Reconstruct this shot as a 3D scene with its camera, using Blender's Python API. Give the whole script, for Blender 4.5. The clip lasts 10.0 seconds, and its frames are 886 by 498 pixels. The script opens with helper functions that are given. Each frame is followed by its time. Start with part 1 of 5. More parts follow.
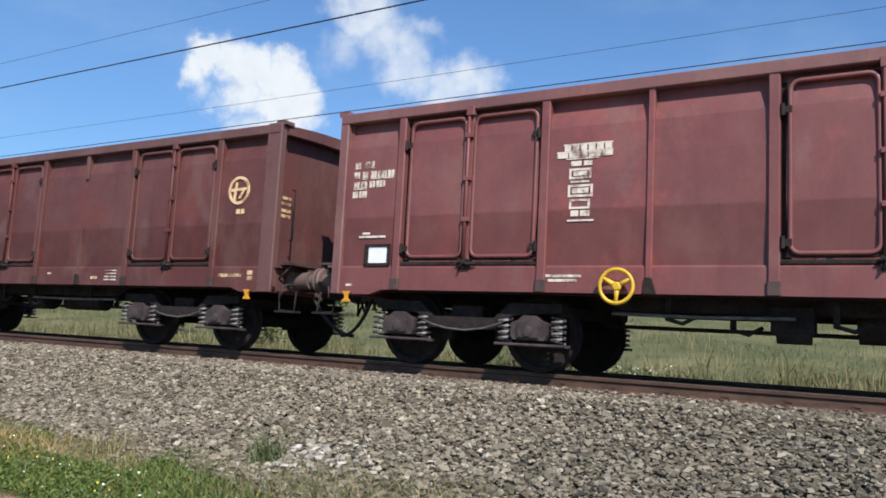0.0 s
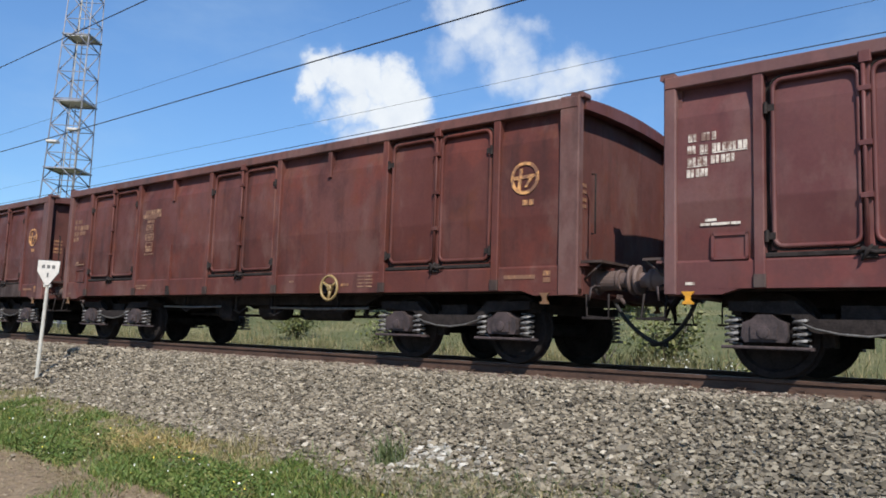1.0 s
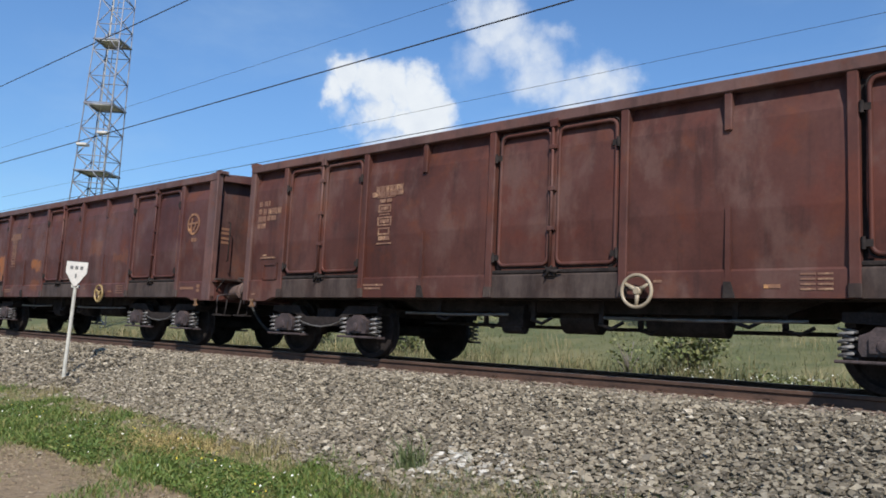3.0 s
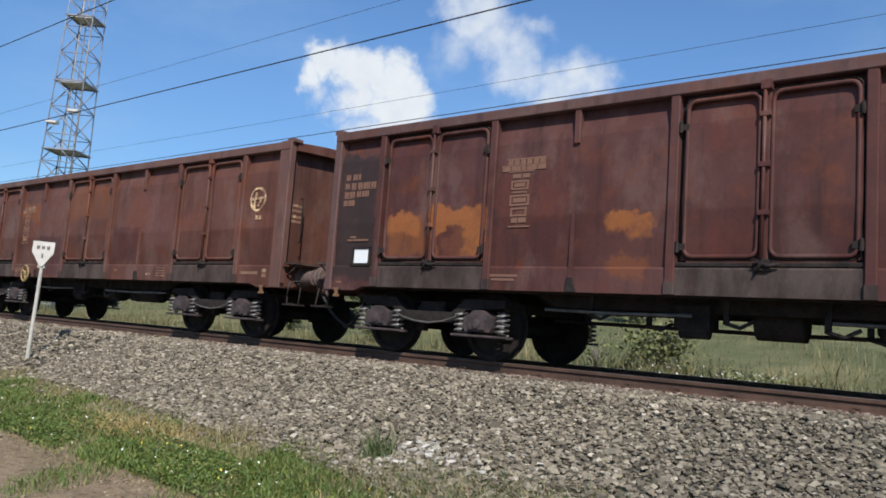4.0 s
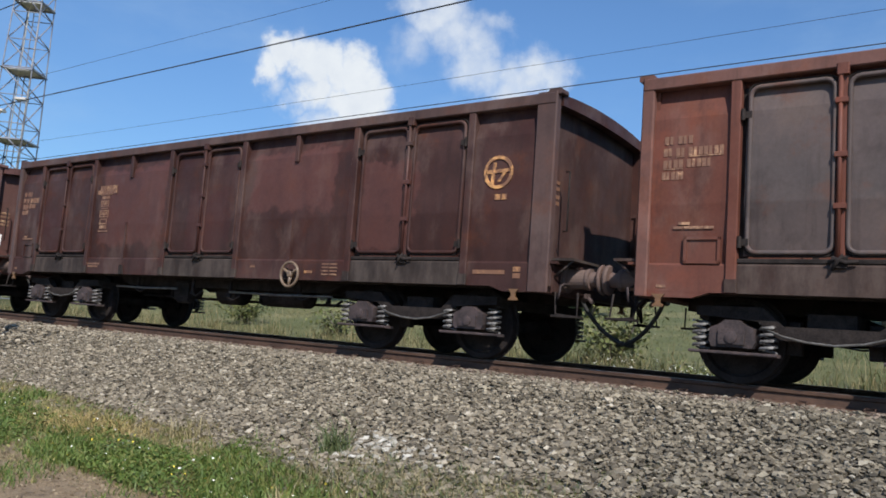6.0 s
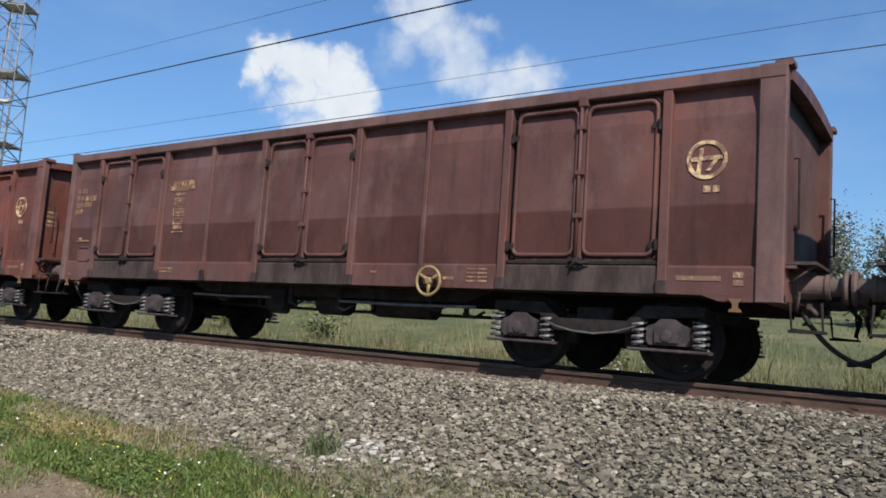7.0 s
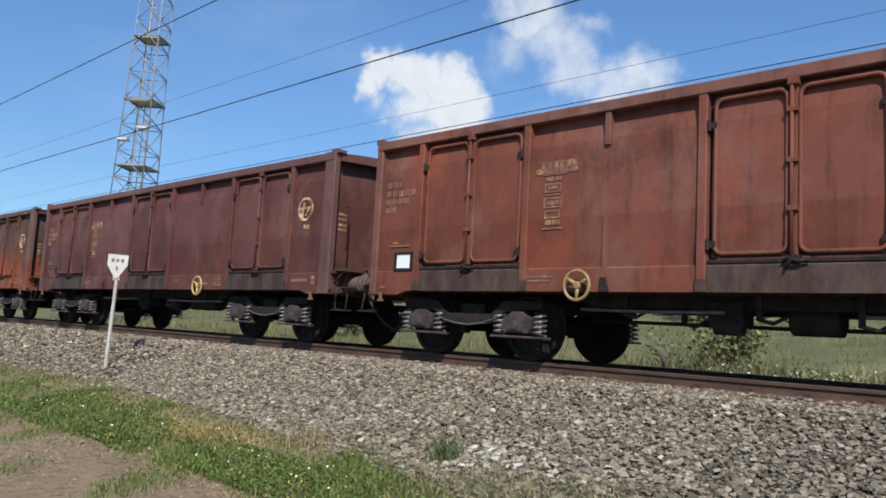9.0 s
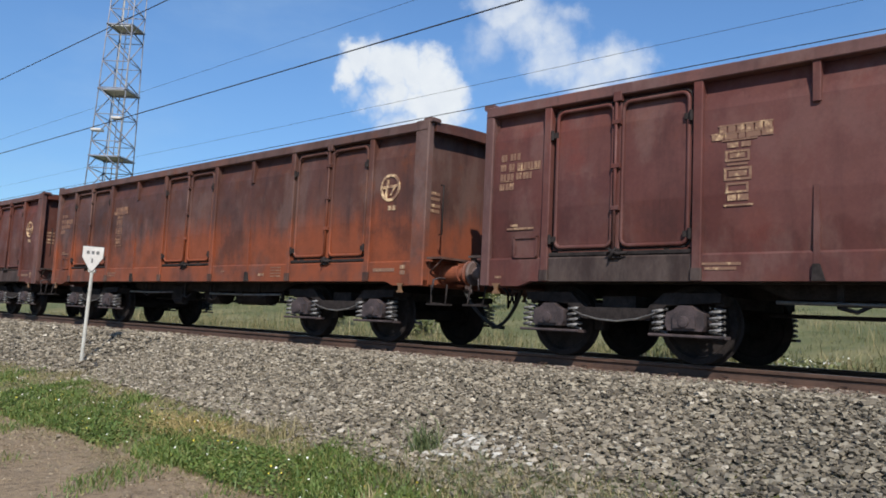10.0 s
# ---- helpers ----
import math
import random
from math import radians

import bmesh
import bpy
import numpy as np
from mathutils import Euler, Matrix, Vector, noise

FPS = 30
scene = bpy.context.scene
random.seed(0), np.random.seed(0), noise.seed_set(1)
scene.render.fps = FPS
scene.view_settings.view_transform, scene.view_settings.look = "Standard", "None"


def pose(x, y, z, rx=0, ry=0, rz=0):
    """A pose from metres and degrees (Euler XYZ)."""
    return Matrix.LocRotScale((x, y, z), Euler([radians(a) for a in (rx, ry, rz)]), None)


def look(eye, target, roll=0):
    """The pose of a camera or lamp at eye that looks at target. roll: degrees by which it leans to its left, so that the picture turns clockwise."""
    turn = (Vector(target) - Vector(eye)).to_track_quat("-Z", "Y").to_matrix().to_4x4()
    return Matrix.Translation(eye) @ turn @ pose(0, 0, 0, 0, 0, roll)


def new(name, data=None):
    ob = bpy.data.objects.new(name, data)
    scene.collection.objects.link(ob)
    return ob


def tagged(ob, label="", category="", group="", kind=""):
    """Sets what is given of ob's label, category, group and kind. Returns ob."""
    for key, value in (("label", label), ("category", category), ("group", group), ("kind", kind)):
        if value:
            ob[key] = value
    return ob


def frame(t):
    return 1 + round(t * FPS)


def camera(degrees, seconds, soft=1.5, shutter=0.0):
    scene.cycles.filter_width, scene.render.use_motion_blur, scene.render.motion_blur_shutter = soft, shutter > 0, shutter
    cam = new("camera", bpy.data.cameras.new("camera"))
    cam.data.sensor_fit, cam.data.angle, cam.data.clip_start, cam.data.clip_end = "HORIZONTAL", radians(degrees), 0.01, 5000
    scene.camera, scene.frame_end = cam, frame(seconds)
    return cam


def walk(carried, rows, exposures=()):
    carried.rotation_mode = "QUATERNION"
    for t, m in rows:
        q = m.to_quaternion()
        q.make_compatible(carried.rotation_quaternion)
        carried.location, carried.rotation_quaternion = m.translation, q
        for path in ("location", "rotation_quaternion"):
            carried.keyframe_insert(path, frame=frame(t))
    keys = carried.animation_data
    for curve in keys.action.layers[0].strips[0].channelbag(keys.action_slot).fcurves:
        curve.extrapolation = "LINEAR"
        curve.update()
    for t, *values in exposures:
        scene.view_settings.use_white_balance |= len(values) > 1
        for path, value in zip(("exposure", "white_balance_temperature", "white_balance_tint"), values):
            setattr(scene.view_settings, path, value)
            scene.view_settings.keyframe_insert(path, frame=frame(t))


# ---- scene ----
EYE = Vector((0.0, -9.452, 0.357))
# seconds, degrees turned left of the square view on the track, degrees up, lean
PATH = [
    (0.0, 30.92, 6.52, 3.02),
    (0.5, 34.02, 6.40, 2.60),
    (1.0, 39.36, 6.26, 1.89),
    (1.5, 42.73, 6.60, 2.60),
    (2.0, 42.60, 6.05, 2.44),
    (2.5, 42.05, 6.18, 2.88),
    (2.7, 41.48, 6.48, 2.62),
    (4.0, 39.07, 6.04, 4.16),
    (4.5, 37.16, 5.73, 4.60),
    (5.0, 36.65, 5.57, 4.70),
    (5.5, 36.53, 5.78, 4.47),
    (6.0, 35.94, 5.86, 4.17),
    (7.5, 34.84, 6.18, 3.96),
    (8.0, 36.98, 6.12, 3.47),
    (8.5, 41.58, 6.00, 2.87),
    (9.0, 43.61, 6.00, 3.10),
    (9.5, 43.25, 5.92, 3.31),
    (10.0, 42.02, 5.37, 2.67),
]


def aim(yaw, pitch, roll):
    a, b = radians(yaw), radians(pitch)
    return look(EYE, EYE + Vector((-math.sin(a) * math.cos(b), math.cos(a) * math.cos(b), math.sin(b))), roll)


cam = camera(59.6, 10.0, soft=1.75)
walk(cam, [(t, aim(y, p, r)) for t, y, p, r in PATH], [(0.0, 0.10), (1.0, 0.09), (2.7, 0.05), (4.0, 0.0), (10.0, 0.0)])


# ---- world, sun, exposure ----
SUN = Vector((0.52, -0.53, 0.67)).normalized()


def node(nt, kind, **inputs):
    n = nt.nodes.new(kind)
    for key, value in inputs.items():
        n.inputs[key.replace("_", " ")].default_value = value
    return n


def math_node(nt, op, a, b=None, clamp=False):
    n = nt.nodes.new("ShaderNodeMath")
    n.operation, n.use_clamp = op, clamp
    for i, v in enumerate((a, b)):
        if v is None:
            continue
        if isinstance(v, (int, float)):
            n.inputs[i].default_value = v
        else:
            nt.links.new(v, n.inputs[i])
    return n.outputs[0]


def vec_node(nt, op, a, b=None):
    n = nt.nodes.new("ShaderNodeVectorMath")
    n.operation = op
    for i, v in enumerate((a, b)):
        if v is None:
            continue
        if isinstance(v, (tuple, Vector)):
            n.inputs[i].default_value = v
        else:
            nt.links.new(v, n.inputs[i])
    return n


def smooth(nt, v, lo, hi, a=0.0, b=1.0):
    n = nt.nodes.new("ShaderNodeMapRange")
    n.interpolation_type = "SMOOTHSTEP"
    nt.links.new(v, n.inputs["Value"])
    for key, value in (("From Min", lo), ("From Max", hi), ("To Min", a), ("To Max", b)):
        n.inputs[key].default_value = value
    return n.outputs["Result"]


def mix(nt, fac, a, b, blend="MIX"):
    n = nt.nodes.new("ShaderNodeMix")
    n.data_type, n.blend_type = "RGBA", blend
    for i, v in ((0, fac), (6, a), (7, b)):
        if isinstance(v, (int, float)):
            n.inputs[i].default_value = v
        elif isinstance(v, tuple):
            n.inputs[i].default_value = (*v, 1.0) if len(v) == 3 else v
        else:
            nt.links.new(v, n.inputs[i])
    return n.outputs[2]


def noise_at(nt, vec, scale, detail=4.0, rough=0.55, stretch=None):
    if stretch:
        vec = vec_node(nt, "MULTIPLY", vec, stretch).outputs[0]
    n = node(nt, "ShaderNodeTexNoise", Scale=scale, Detail=detail, Roughness=rough)
    if vec is not None:
        nt.links.new(vec, n.inputs["Vector"])
    return n.outputs["Fac"]


def build_world():
    world = bpy.data.worlds.new("sky")
    world.use_nodes = True
    scene.world = world
    nt = world.node_tree
    nt.nodes.clear()
    out = nt.nodes.new("ShaderNodeOutputWorld")
    back = node(nt, "ShaderNodeBackground", Strength=0.104)
    sky = nt.nodes.new("ShaderNodeTexSky")
    sky.sky_type, sky.sun_disc = "NISHITA", False
    sky.sun_elevation = math.asin(SUN.z)
    sky.sun_rotation = math.atan2(SUN.x, SUN.y)
    sky.air_density, sky.dust_density, sky.ozone_density = 1.0, 0.0, 1.6
    way = vec_node(nt, "NORMALIZE", nt.nodes.new("ShaderNodeTexCoord").outputs["Generated"]).outputs[0]
    # two fair-weather clouds as soft puffs, frayed by noise: a dense one and a torn, thinner one
    dense = [((-0.733, 0.609, 0.302), 0.022, 0.85), ((-0.716, 0.620, 0.320), 0.026, 1.0), ((-0.697, 0.645, 0.313), 0.030, 1.0),
             ((-0.675, 0.670, 0.307), 0.032, 1.0), ((-0.651, 0.693, 0.306), 0.036, 1.0), ((-0.647, 0.704, 0.281), 0.038, 1.0), ((-0.668, 0.688, 0.276), 0.034, 0.95),
             ((-0.697, 0.658, 0.287), 0.034, 0.92), ((-0.711, 0.649, 0.266), 0.030, 0.58), ((-0.728, 0.622, 0.285), 0.026, 0.55), ((-0.663, 0.705, 0.242), 0.042, 0.95), ((-0.690, 0.682, 0.240), 0.036, 0.6)]
    torn = [((-0.580, 0.713, 0.397), 0.032, 0.80), ((-0.562, 0.726, 0.410), 0.030, 0.75), ((-0.560, 0.733, 0.386), 0.036, 0.88), ((-0.549, 0.752, 0.364), 0.038, 0.82),
            ((-0.586, 0.730, 0.350), 0.036, 0.52), ((-0.522, 0.774, 0.358), 0.032, 0.72), ((-0.507, 0.776, 0.376), 0.022, 0.58), ((-0.533, 0.780, 0.329), 0.038, 0.86),
            ((-0.502, 0.804, 0.318), 0.038, 0.86), ((-0.470, 0.819, 0.329), 0.034, 0.85), ((-0.452, 0.831, 0.325), 0.032, 0.82), ((-0.604, 0.722, 0.338), 0.036, 0.40),
            ((-0.23, 0.962, 0.150), 0.05, 0.7), ((-0.16, 0.975, 0.15), 0.04, 0.7)]
    curl = node(nt, "ShaderNodeTexNoise", Scale=16.0, Detail=6.0, Roughness=0.6)
    nt.links.new(way, curl.inputs["Vector"])
    warp = vec_node(nt, "MULTIPLY", vec_node(nt, "SUBTRACT", curl.outputs["Color"], (0.5, 0.5, 0.5)).outputs[0], (0.085, 0.085, 0.085)).outputs[0]
    bent = vec_node(nt, "ADD", way, warp).outputs[0]
    fine = math_node(nt, "SUBTRACT", noise_at(nt, way, 30.0, 7.0, 0.56), 0.5)

    def cloud(puffs, fray, lo, hi, most):
        body = None
        for centre, radius, weight in puffs:
            d = vec_node(nt, "DISTANCE", bent, centre).outputs["Value"]
            v = math_node(nt, "MULTIPLY", smooth(nt, d, radius * 1.75, radius * 0.1), weight)
            body = v if body is None else math_node(nt, "MAXIMUM", body, v)
        ragged = math_node(nt, "ADD", body, math_node(nt, "MULTIPLY", fine, fray))
        return smooth(nt, ragged, lo, hi, 0.0, most)

    mask = math_node(nt, "MAXIMUM", cloud(dense, 0.7, 0.22, 0.85, 1.0), cloud(torn, 0.8, 0.16, 1.05, 0.88))
    veil = smooth(nt, noise_at(nt, way, 3.2, 7.0, 0.62, (1.0, 1.0, 2.6)), 0.45, 0.85, 0.0, 0.24)
    inside = noise_at(nt, way, 34.0, 5.0, 0.6)
    puff = mix(nt, inside, (6.6, 7.2, 8.1), (8.6, 9.0, 9.3))
    tone = mix(nt, 1.0, sky.outputs[0], (0.86, 1.16, 1.455), "MULTIPLY")
    # the clear air pales little towards the horizon
    rise = nt.nodes.new("ShaderNodeSeparateXYZ")
    nt.links.new(way, rise.inputs[0])
    deep = smooth(nt, rise.outputs[2], 0.05, 0.42, 0.76, 1.0)
    tone = mix(nt, deep, (0.0, 0.0, 0.0), tone)
    tone = mix(nt, veil, tone, (4.6, 6.3, 8.2))
    tone = mix(nt, mask, tone, puff)
    nt.links.new(tone, back.inputs["Color"])
    nt.links.new(back.outputs[0], out.inputs["Surface"])
    lamp = bpy.data.lights.new("sun", "SUN")
    lamp.energy, lamp.angle, lamp.color = 5.0, radians(0.53), (1.0, 0.955, 0.89)
    ob = new("sun", lamp)
    ob.matrix_world = look(SUN * 60, (0, 0, 0))


build_world()


# ---- materials ----
def material(name):
    m = bpy.data.materials.new(name)
    m.use_nodes = True
    nt = m.node_tree
    b = nt.nodes["Principled BSDF"]
    return m, nt, b


def coords(nt):
    return nt.nodes.new("ShaderNodeTexCoord").outputs["Object"]


def bump(nt, b, height, strength, distance):
    n = node(nt, "ShaderNodeBump", Strength=strength, Distance=distance)
    nt.links.new(height, n.inputs["Height"])
    nt.links.new(n.outputs[0], b.inputs["Normal"])


def own(nt, name):
    """A number that each object carries."""
    n = nt.nodes.new("ShaderNodeAttribute")
    n.attribute_type, n.attribute_name = "OBJECT", name
    return n.outputs["Fac"]


def wagon_paint(name, shade=1.0, dirt=0.0, rough=0.42, patches=()):
    m, nt, b = material(name)
    co = coords(nt)
    seed = own(nt, "seed")
    shift = nt.nodes.new("ShaderNodeCombineXYZ")
    nt.links.new(seed, shift.inputs[0])
    nt.links.new(seed, shift.inputs[2])
    co2 = vec_node(nt, "ADD", co, shift.outputs[0]).outputs[0]
    base = nt.nodes.new("ShaderNodeObjectInfo").outputs["Color"]
    base = mix(nt, 1.0, base, (shade, shade, shade), "MULTIPLY")
    broad = noise_at(nt, co2, 0.55, 5.0, 0.6)
    streak = noise_at(nt, co2, 1.0, 6.0, 0.65, (5.5, 5.5, 0.45))
    grain = noise_at(nt, co2, 26.0, 6.0, 0.7)
    blotch = noise_at(nt, co2, 2.3, 7.0, 0.68)
    torn = node(nt, "ShaderNodeTexNoise", Scale=3.2, Detail=6.0, Roughness=0.62)
    nt.links.new(co2, torn.inputs["Vector"])
    tear = torn.outputs["Color"]
    wear = own(nt, "wear")
    faded = mix(nt, 0.30, mix(nt, 1.0, base, (1.35, 1.3, 1.3), "MULTIPLY"), (0.20, 0.125, 0.110))
    c = mix(nt, smooth(nt, broad, 0.35, 0.72, 0.0, 0.75), base, faded)
    dark = mix(nt, 0.7, base, (0.035, 0.022, 0.02))
    grimy = smooth(nt, wear, 0.0, 0.35, 0.35, 1.0)
    c = mix(nt, math_node(nt, "MULTIPLY", smooth(nt, streak, 0.48, 0.72, 0.0, 0.68), grimy), c, dark)
    smudge = noise_at(nt, co2, 1.15, 6.0, 0.66, (1.0, 1.0, 0.8))
    c = mix(nt, math_node(nt, "MULTIPLY", smooth(nt, smudge, 0.53, 0.70, 0.0, 0.62), grimy), c, dark)
    bright = mix(nt, 1.0, base, (1.5, 1.35, 1.25), "MULTIPLY")
    c = mix(nt, smooth(nt, smudge, 0.47, 0.33, 0.0, 0.8), c, bright)
    rub = noise_at(nt, co2, 1.7, 6.0, 0.62, (1.0, 1.0, 0.55))
    chalk = mix(nt, 0.42, mix(nt, 1.0, base, (1.25, 1.25, 1.25), "MULTIPLY"), (0.235, 0.165, 0.140))
    c = mix(nt, smooth(nt, rub, 0.50, 0.66, 0.0, 0.62), c, chalk)
    stain = noise_at(nt, co2, 3.4, 5.0, 0.7, (1.0, 1.0, 0.35))
    c = mix(nt, math_node(nt, "MULTIPLY", smooth(nt, stain, 0.56, 0.72, 0.0, 0.5), grimy), c, dark)
    rust_mask = math_node(nt, "MULTIPLY", smooth(nt, blotch, 0.52, 0.72), wear)
    rust = mix(nt, grain, (0.23, 0.066, 0.024), (0.14, 0.045, 0.024))
    c = mix(nt, rust_mask, c, rust)
    # the lower plates darker: repaint, with the dimmer light on them put into colour
    sep = nt.nodes.new("ShaderNodeSeparateXYZ")
    nt.links.new(co, sep.inputs[0])
    seam = math_node(nt, "ADD", sep.outputs[2], math_node(nt, "MULTIPLY", math_node(nt, "SUBTRACT", noise_at(nt, co2, 0.9, 2.0), 0.5), 0.03))
    lower = math_node(nt, "MULTIPLY", smooth(nt, seam, 1.87, 1.84), own(nt, "course"))
    c = mix(nt, lower, c, mix(nt, 1.0, c, (0.62, 0.50, 0.45), "MULTIPLY"))
    # primed lower half of a repaired wagon
    prime = own(nt, "primer")
    z = nt.nodes.new("ShaderNodeSeparateXYZ")
    nt.links.new(co, z.inputs[0])
    edge = math_node(nt, "ADD", z.outputs[2], math_node(nt, "MULTIPLY", math_node(nt, "SUBTRACT", streak, 0.5), 1.3))
    low = smooth(nt, edge, 2.25, 1.55)
    prime = math_node(nt, "MULTIPLY", prime, smooth(nt, smudge, 0.62, 0.44, 0.25, 1.0))
    c = mix(nt, math_node(nt, "MULTIPLY", low, prime), c, mix(nt, blotch, (0.36, 0.085, 0.03), (0.20, 0.062, 0.033)))
    mix_up = smooth(nt, stain, 0.35, 0.68)
    # scraped and smeared places: from, to along the side, from, to in height, tone
    for s0, s1, z0, z1, most, tone in patches:
        ways = nt.nodes.new("ShaderNodeSeparateXYZ")
        nt.links.new(vec_node(nt, "ADD", co, vec_node(nt, "MULTIPLY", vec_node(nt, "SUBTRACT", tear, (0.5, 0.5, 0.5)).outputs[0], (0.5, 0.0, 0.6)).outputs[0]).outputs[0], ways.inputs[0])
        across = math_node(nt, "MULTIPLY", smooth(nt, ways.outputs[0], s0 - 6.40 - 0.05, s0 - 6.40 + 0.05), smooth(nt, ways.outputs[0], s1 - 6.40 + 0.05, s1 - 6.40 - 0.05))
        up = math_node(nt, "MULTIPLY", smooth(nt, ways.outputs[2], z0 - 0.06, z0 + 0.06), smooth(nt, ways.outputs[2], z1 + 0.03, z1 - 0.03))
        scar = math_node(nt, "MULTIPLY", math_node(nt, "MULTIPLY", across, up), smooth(nt, blotch, 0.30, 0.50, most * 0.45, most))
        c = mix(nt, scar, c, tone)
    c = mix(nt, dirt, c, mix(nt, mix_up, (0.034, 0.028, 0.025), (0.105, 0.083, 0.071)))
    c = mix(nt, 1.0, c, mix(nt, grain, (0.66, 0.66, 0.66), (1.06, 1.06, 1.06)), "MULTIPLY")
    nt.links.new(c, b.inputs["Base Color"])
    nt.links.new(smooth(nt, blotch, 0.3, 0.75, rough, min(1.0, rough + 0.30)), b.inputs["Roughness"])
    nt.links.new(own(nt, "gloss"), b.inputs["Specular IOR Level"])
    dents = math_node(nt, "ADD", math_node(nt, "MULTIPLY", noise_at(nt, co2, 1.6, 2.0, 0.5), 1.0), math_node(nt, "MULTIPLY", grain, 0.05))
    bump(nt, b, dents, 0.5, 0.03)
    return m


def plain(name, dark, light, scale, rough=0.7, metal=0.0, bump_at=0.0, size=0.01, tint=False, stretch=None, gloss=0.5):
    """Two tones broken by noise at two scales; tint takes the object's own colour."""
    m, nt, b = material(name)
    co = coords(nt)
    n1, n2 = noise_at(nt, co, scale, 6.0, 0.6, stretch), noise_at(nt, co, scale * 9, 4.0, 0.6, stretch)
    f = math_node(nt, "ADD", math_node(nt, "MULTIPLY", n1, 0.65), math_node(nt, "MULTIPLY", n2, 0.35))
    c = mix(nt, smooth(nt, f, 0.33, 0.67), dark, light)
    if tint:
        c = mix(nt, 1.0, c, nt.nodes.new("ShaderNodeObjectInfo").outputs["Color"], "MULTIPLY")
    nt.links.new(c, b.inputs["Base Color"])
    b.inputs["Roughness"].default_value, b.inputs["Metallic"].default_value = rough, metal
    b.inputs["Specular IOR Level"].default_value = gloss
    if bump_at:
        bump(nt, b, n2, bump_at, size)
    return m


def lettering(name):
    """Thin stencil paint, worn through in places."""
    m, nt, b = material(name)
    co = coords(nt)
    worn = smooth(nt, math_node(nt, "ADD", noise_at(nt, co, 6.0, 7.0, 0.72), own(nt, "fade")), 0.44, 0.64, 0.0, 0.92)
    c = mix(nt, worn, nt.nodes.new("ShaderNodeObjectInfo").outputs["Color"], (0.16, 0.075, 0.05))
    nt.links.new(c, b.inputs["Base Color"])
    b.inputs["Roughness"].default_value = 0.7
    return m


def island_mix(name, stops, rough, scale=8.0, bump_at=0.0, falloff=None):
    """Each loose piece takes a tone of its own from the stops."""
    m, nt, b = material(name)
    geo = nt.nodes.new("ShaderNodeNewGeometry")
    ramp = nt.nodes.new("ShaderNodeValToRGB")
    els = ramp.color_ramp.elements
    els[0].position, els[0].color = stops[0][0], (*stops[0][1], 1)
    els[1].position, els[1].color = stops[-1][0], (*stops[-1][1], 1)
    for pos, col in stops[1:-1]:
        els.new(pos).color = (*col, 1)
    nt.links.new(geo.outputs["Random Per Island"], ramp.inputs[0])
    n = noise_at(nt, coords(nt), scale, 4.0, 0.6)
    c = mix(nt, 1.0, ramp.outputs[0], mix(nt, n, (0.7, 0.7, 0.7), (1.3, 1.3, 1.3)), "MULTIPLY")
    if falloff:
        # darker towards +x: the stones' light falloff put into their colour
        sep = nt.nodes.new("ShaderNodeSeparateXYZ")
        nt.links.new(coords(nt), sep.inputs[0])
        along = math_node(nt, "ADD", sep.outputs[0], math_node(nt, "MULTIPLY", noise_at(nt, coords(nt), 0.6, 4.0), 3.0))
        c = mix(nt, 1.0, c, mix(nt, smooth(nt, along, -2.5, 2.2), *falloff), "MULTIPLY")
    nt.links.new(c, b.inputs["Base Color"])
    b.inputs["Roughness"].default_value = rough
    if bump_at:
        bump(nt, b, noise_at(nt, coords(nt), 90.0, 3.0, 0.6), bump_at, 0.01)
    return m


def ground_material():
    """Soil, trodden path, sown grass and dark ballast bed by place."""
    m, nt, b = material("ground_soil")
    co = coords(nt)
    sep = nt.nodes.new("ShaderNodeSeparateXYZ")
    nt.links.new(co, sep.inputs[0])
    y = sep.outputs[1]
    broad, mid, fine = noise_at(nt, co, 0.35, 5.0), noise_at(nt, co, 2.2, 6.0, 0.6), noise_at(nt, co, 30.0, 6.0, 0.7)
    pebble = noise_at(nt, co, 75.0, 3.0, 0.6)
    grass = mix(nt, mid, (0.066, 0.082, 0.022), (0.145, 0.148, 0.052))
    grass = mix(nt, smooth(nt, broad, 0.42, 0.68), grass, (0.20, 0.18, 0.075))
    soil = mix(nt, fine, (0.150, 0.100, 0.056), (0.440, 0.320, 0.190))
    soil = mix(nt, smooth(nt, mid, 0.45, 0.7, 0.0, 0.6), soil, (0.215, 0.155, 0.097))
    crumb = noise_at(nt, co, 9.0, 6.0, 0.7)
    soil = mix(nt, smooth(nt, crumb, 0.50, 0.66, 0.0, 0.75), soil, (0.115, 0.078, 0.045))
    soil = mix(nt, smooth(nt, crumb, 0.46, 0.32, 0.0, 0.6), soil, (0.43, 0.33, 0.21))
    wob = math_node(nt, "ADD", y, math_node(nt, "MULTIPLY", math_node(nt, "SUBTRACT", mid, 0.5), 0.9))
    c = mix(nt, smooth(nt, wob, -5.85, -5.65), soil, grass)
    # ballast bed: the shade between stones is put into its dark tone
    bed_shade = mix(nt, fine, (0.030, 0.027, 0.023), (0.085, 0.078, 0.067))
    near = math_node(nt, "ABSOLUTE", wob)
    c = mix(nt, smooth(nt, near, 4.3, 3.6), c, bed_shade)
    nt.links.new(c, b.inputs["Base Color"])
    b.inputs["Roughness"].default_value = 0.95
    bump(nt, b, math_node(nt, "ADD", fine, math_node(nt, "MULTIPLY", pebble, 0.5)), 0.8, 0.03)
    return m


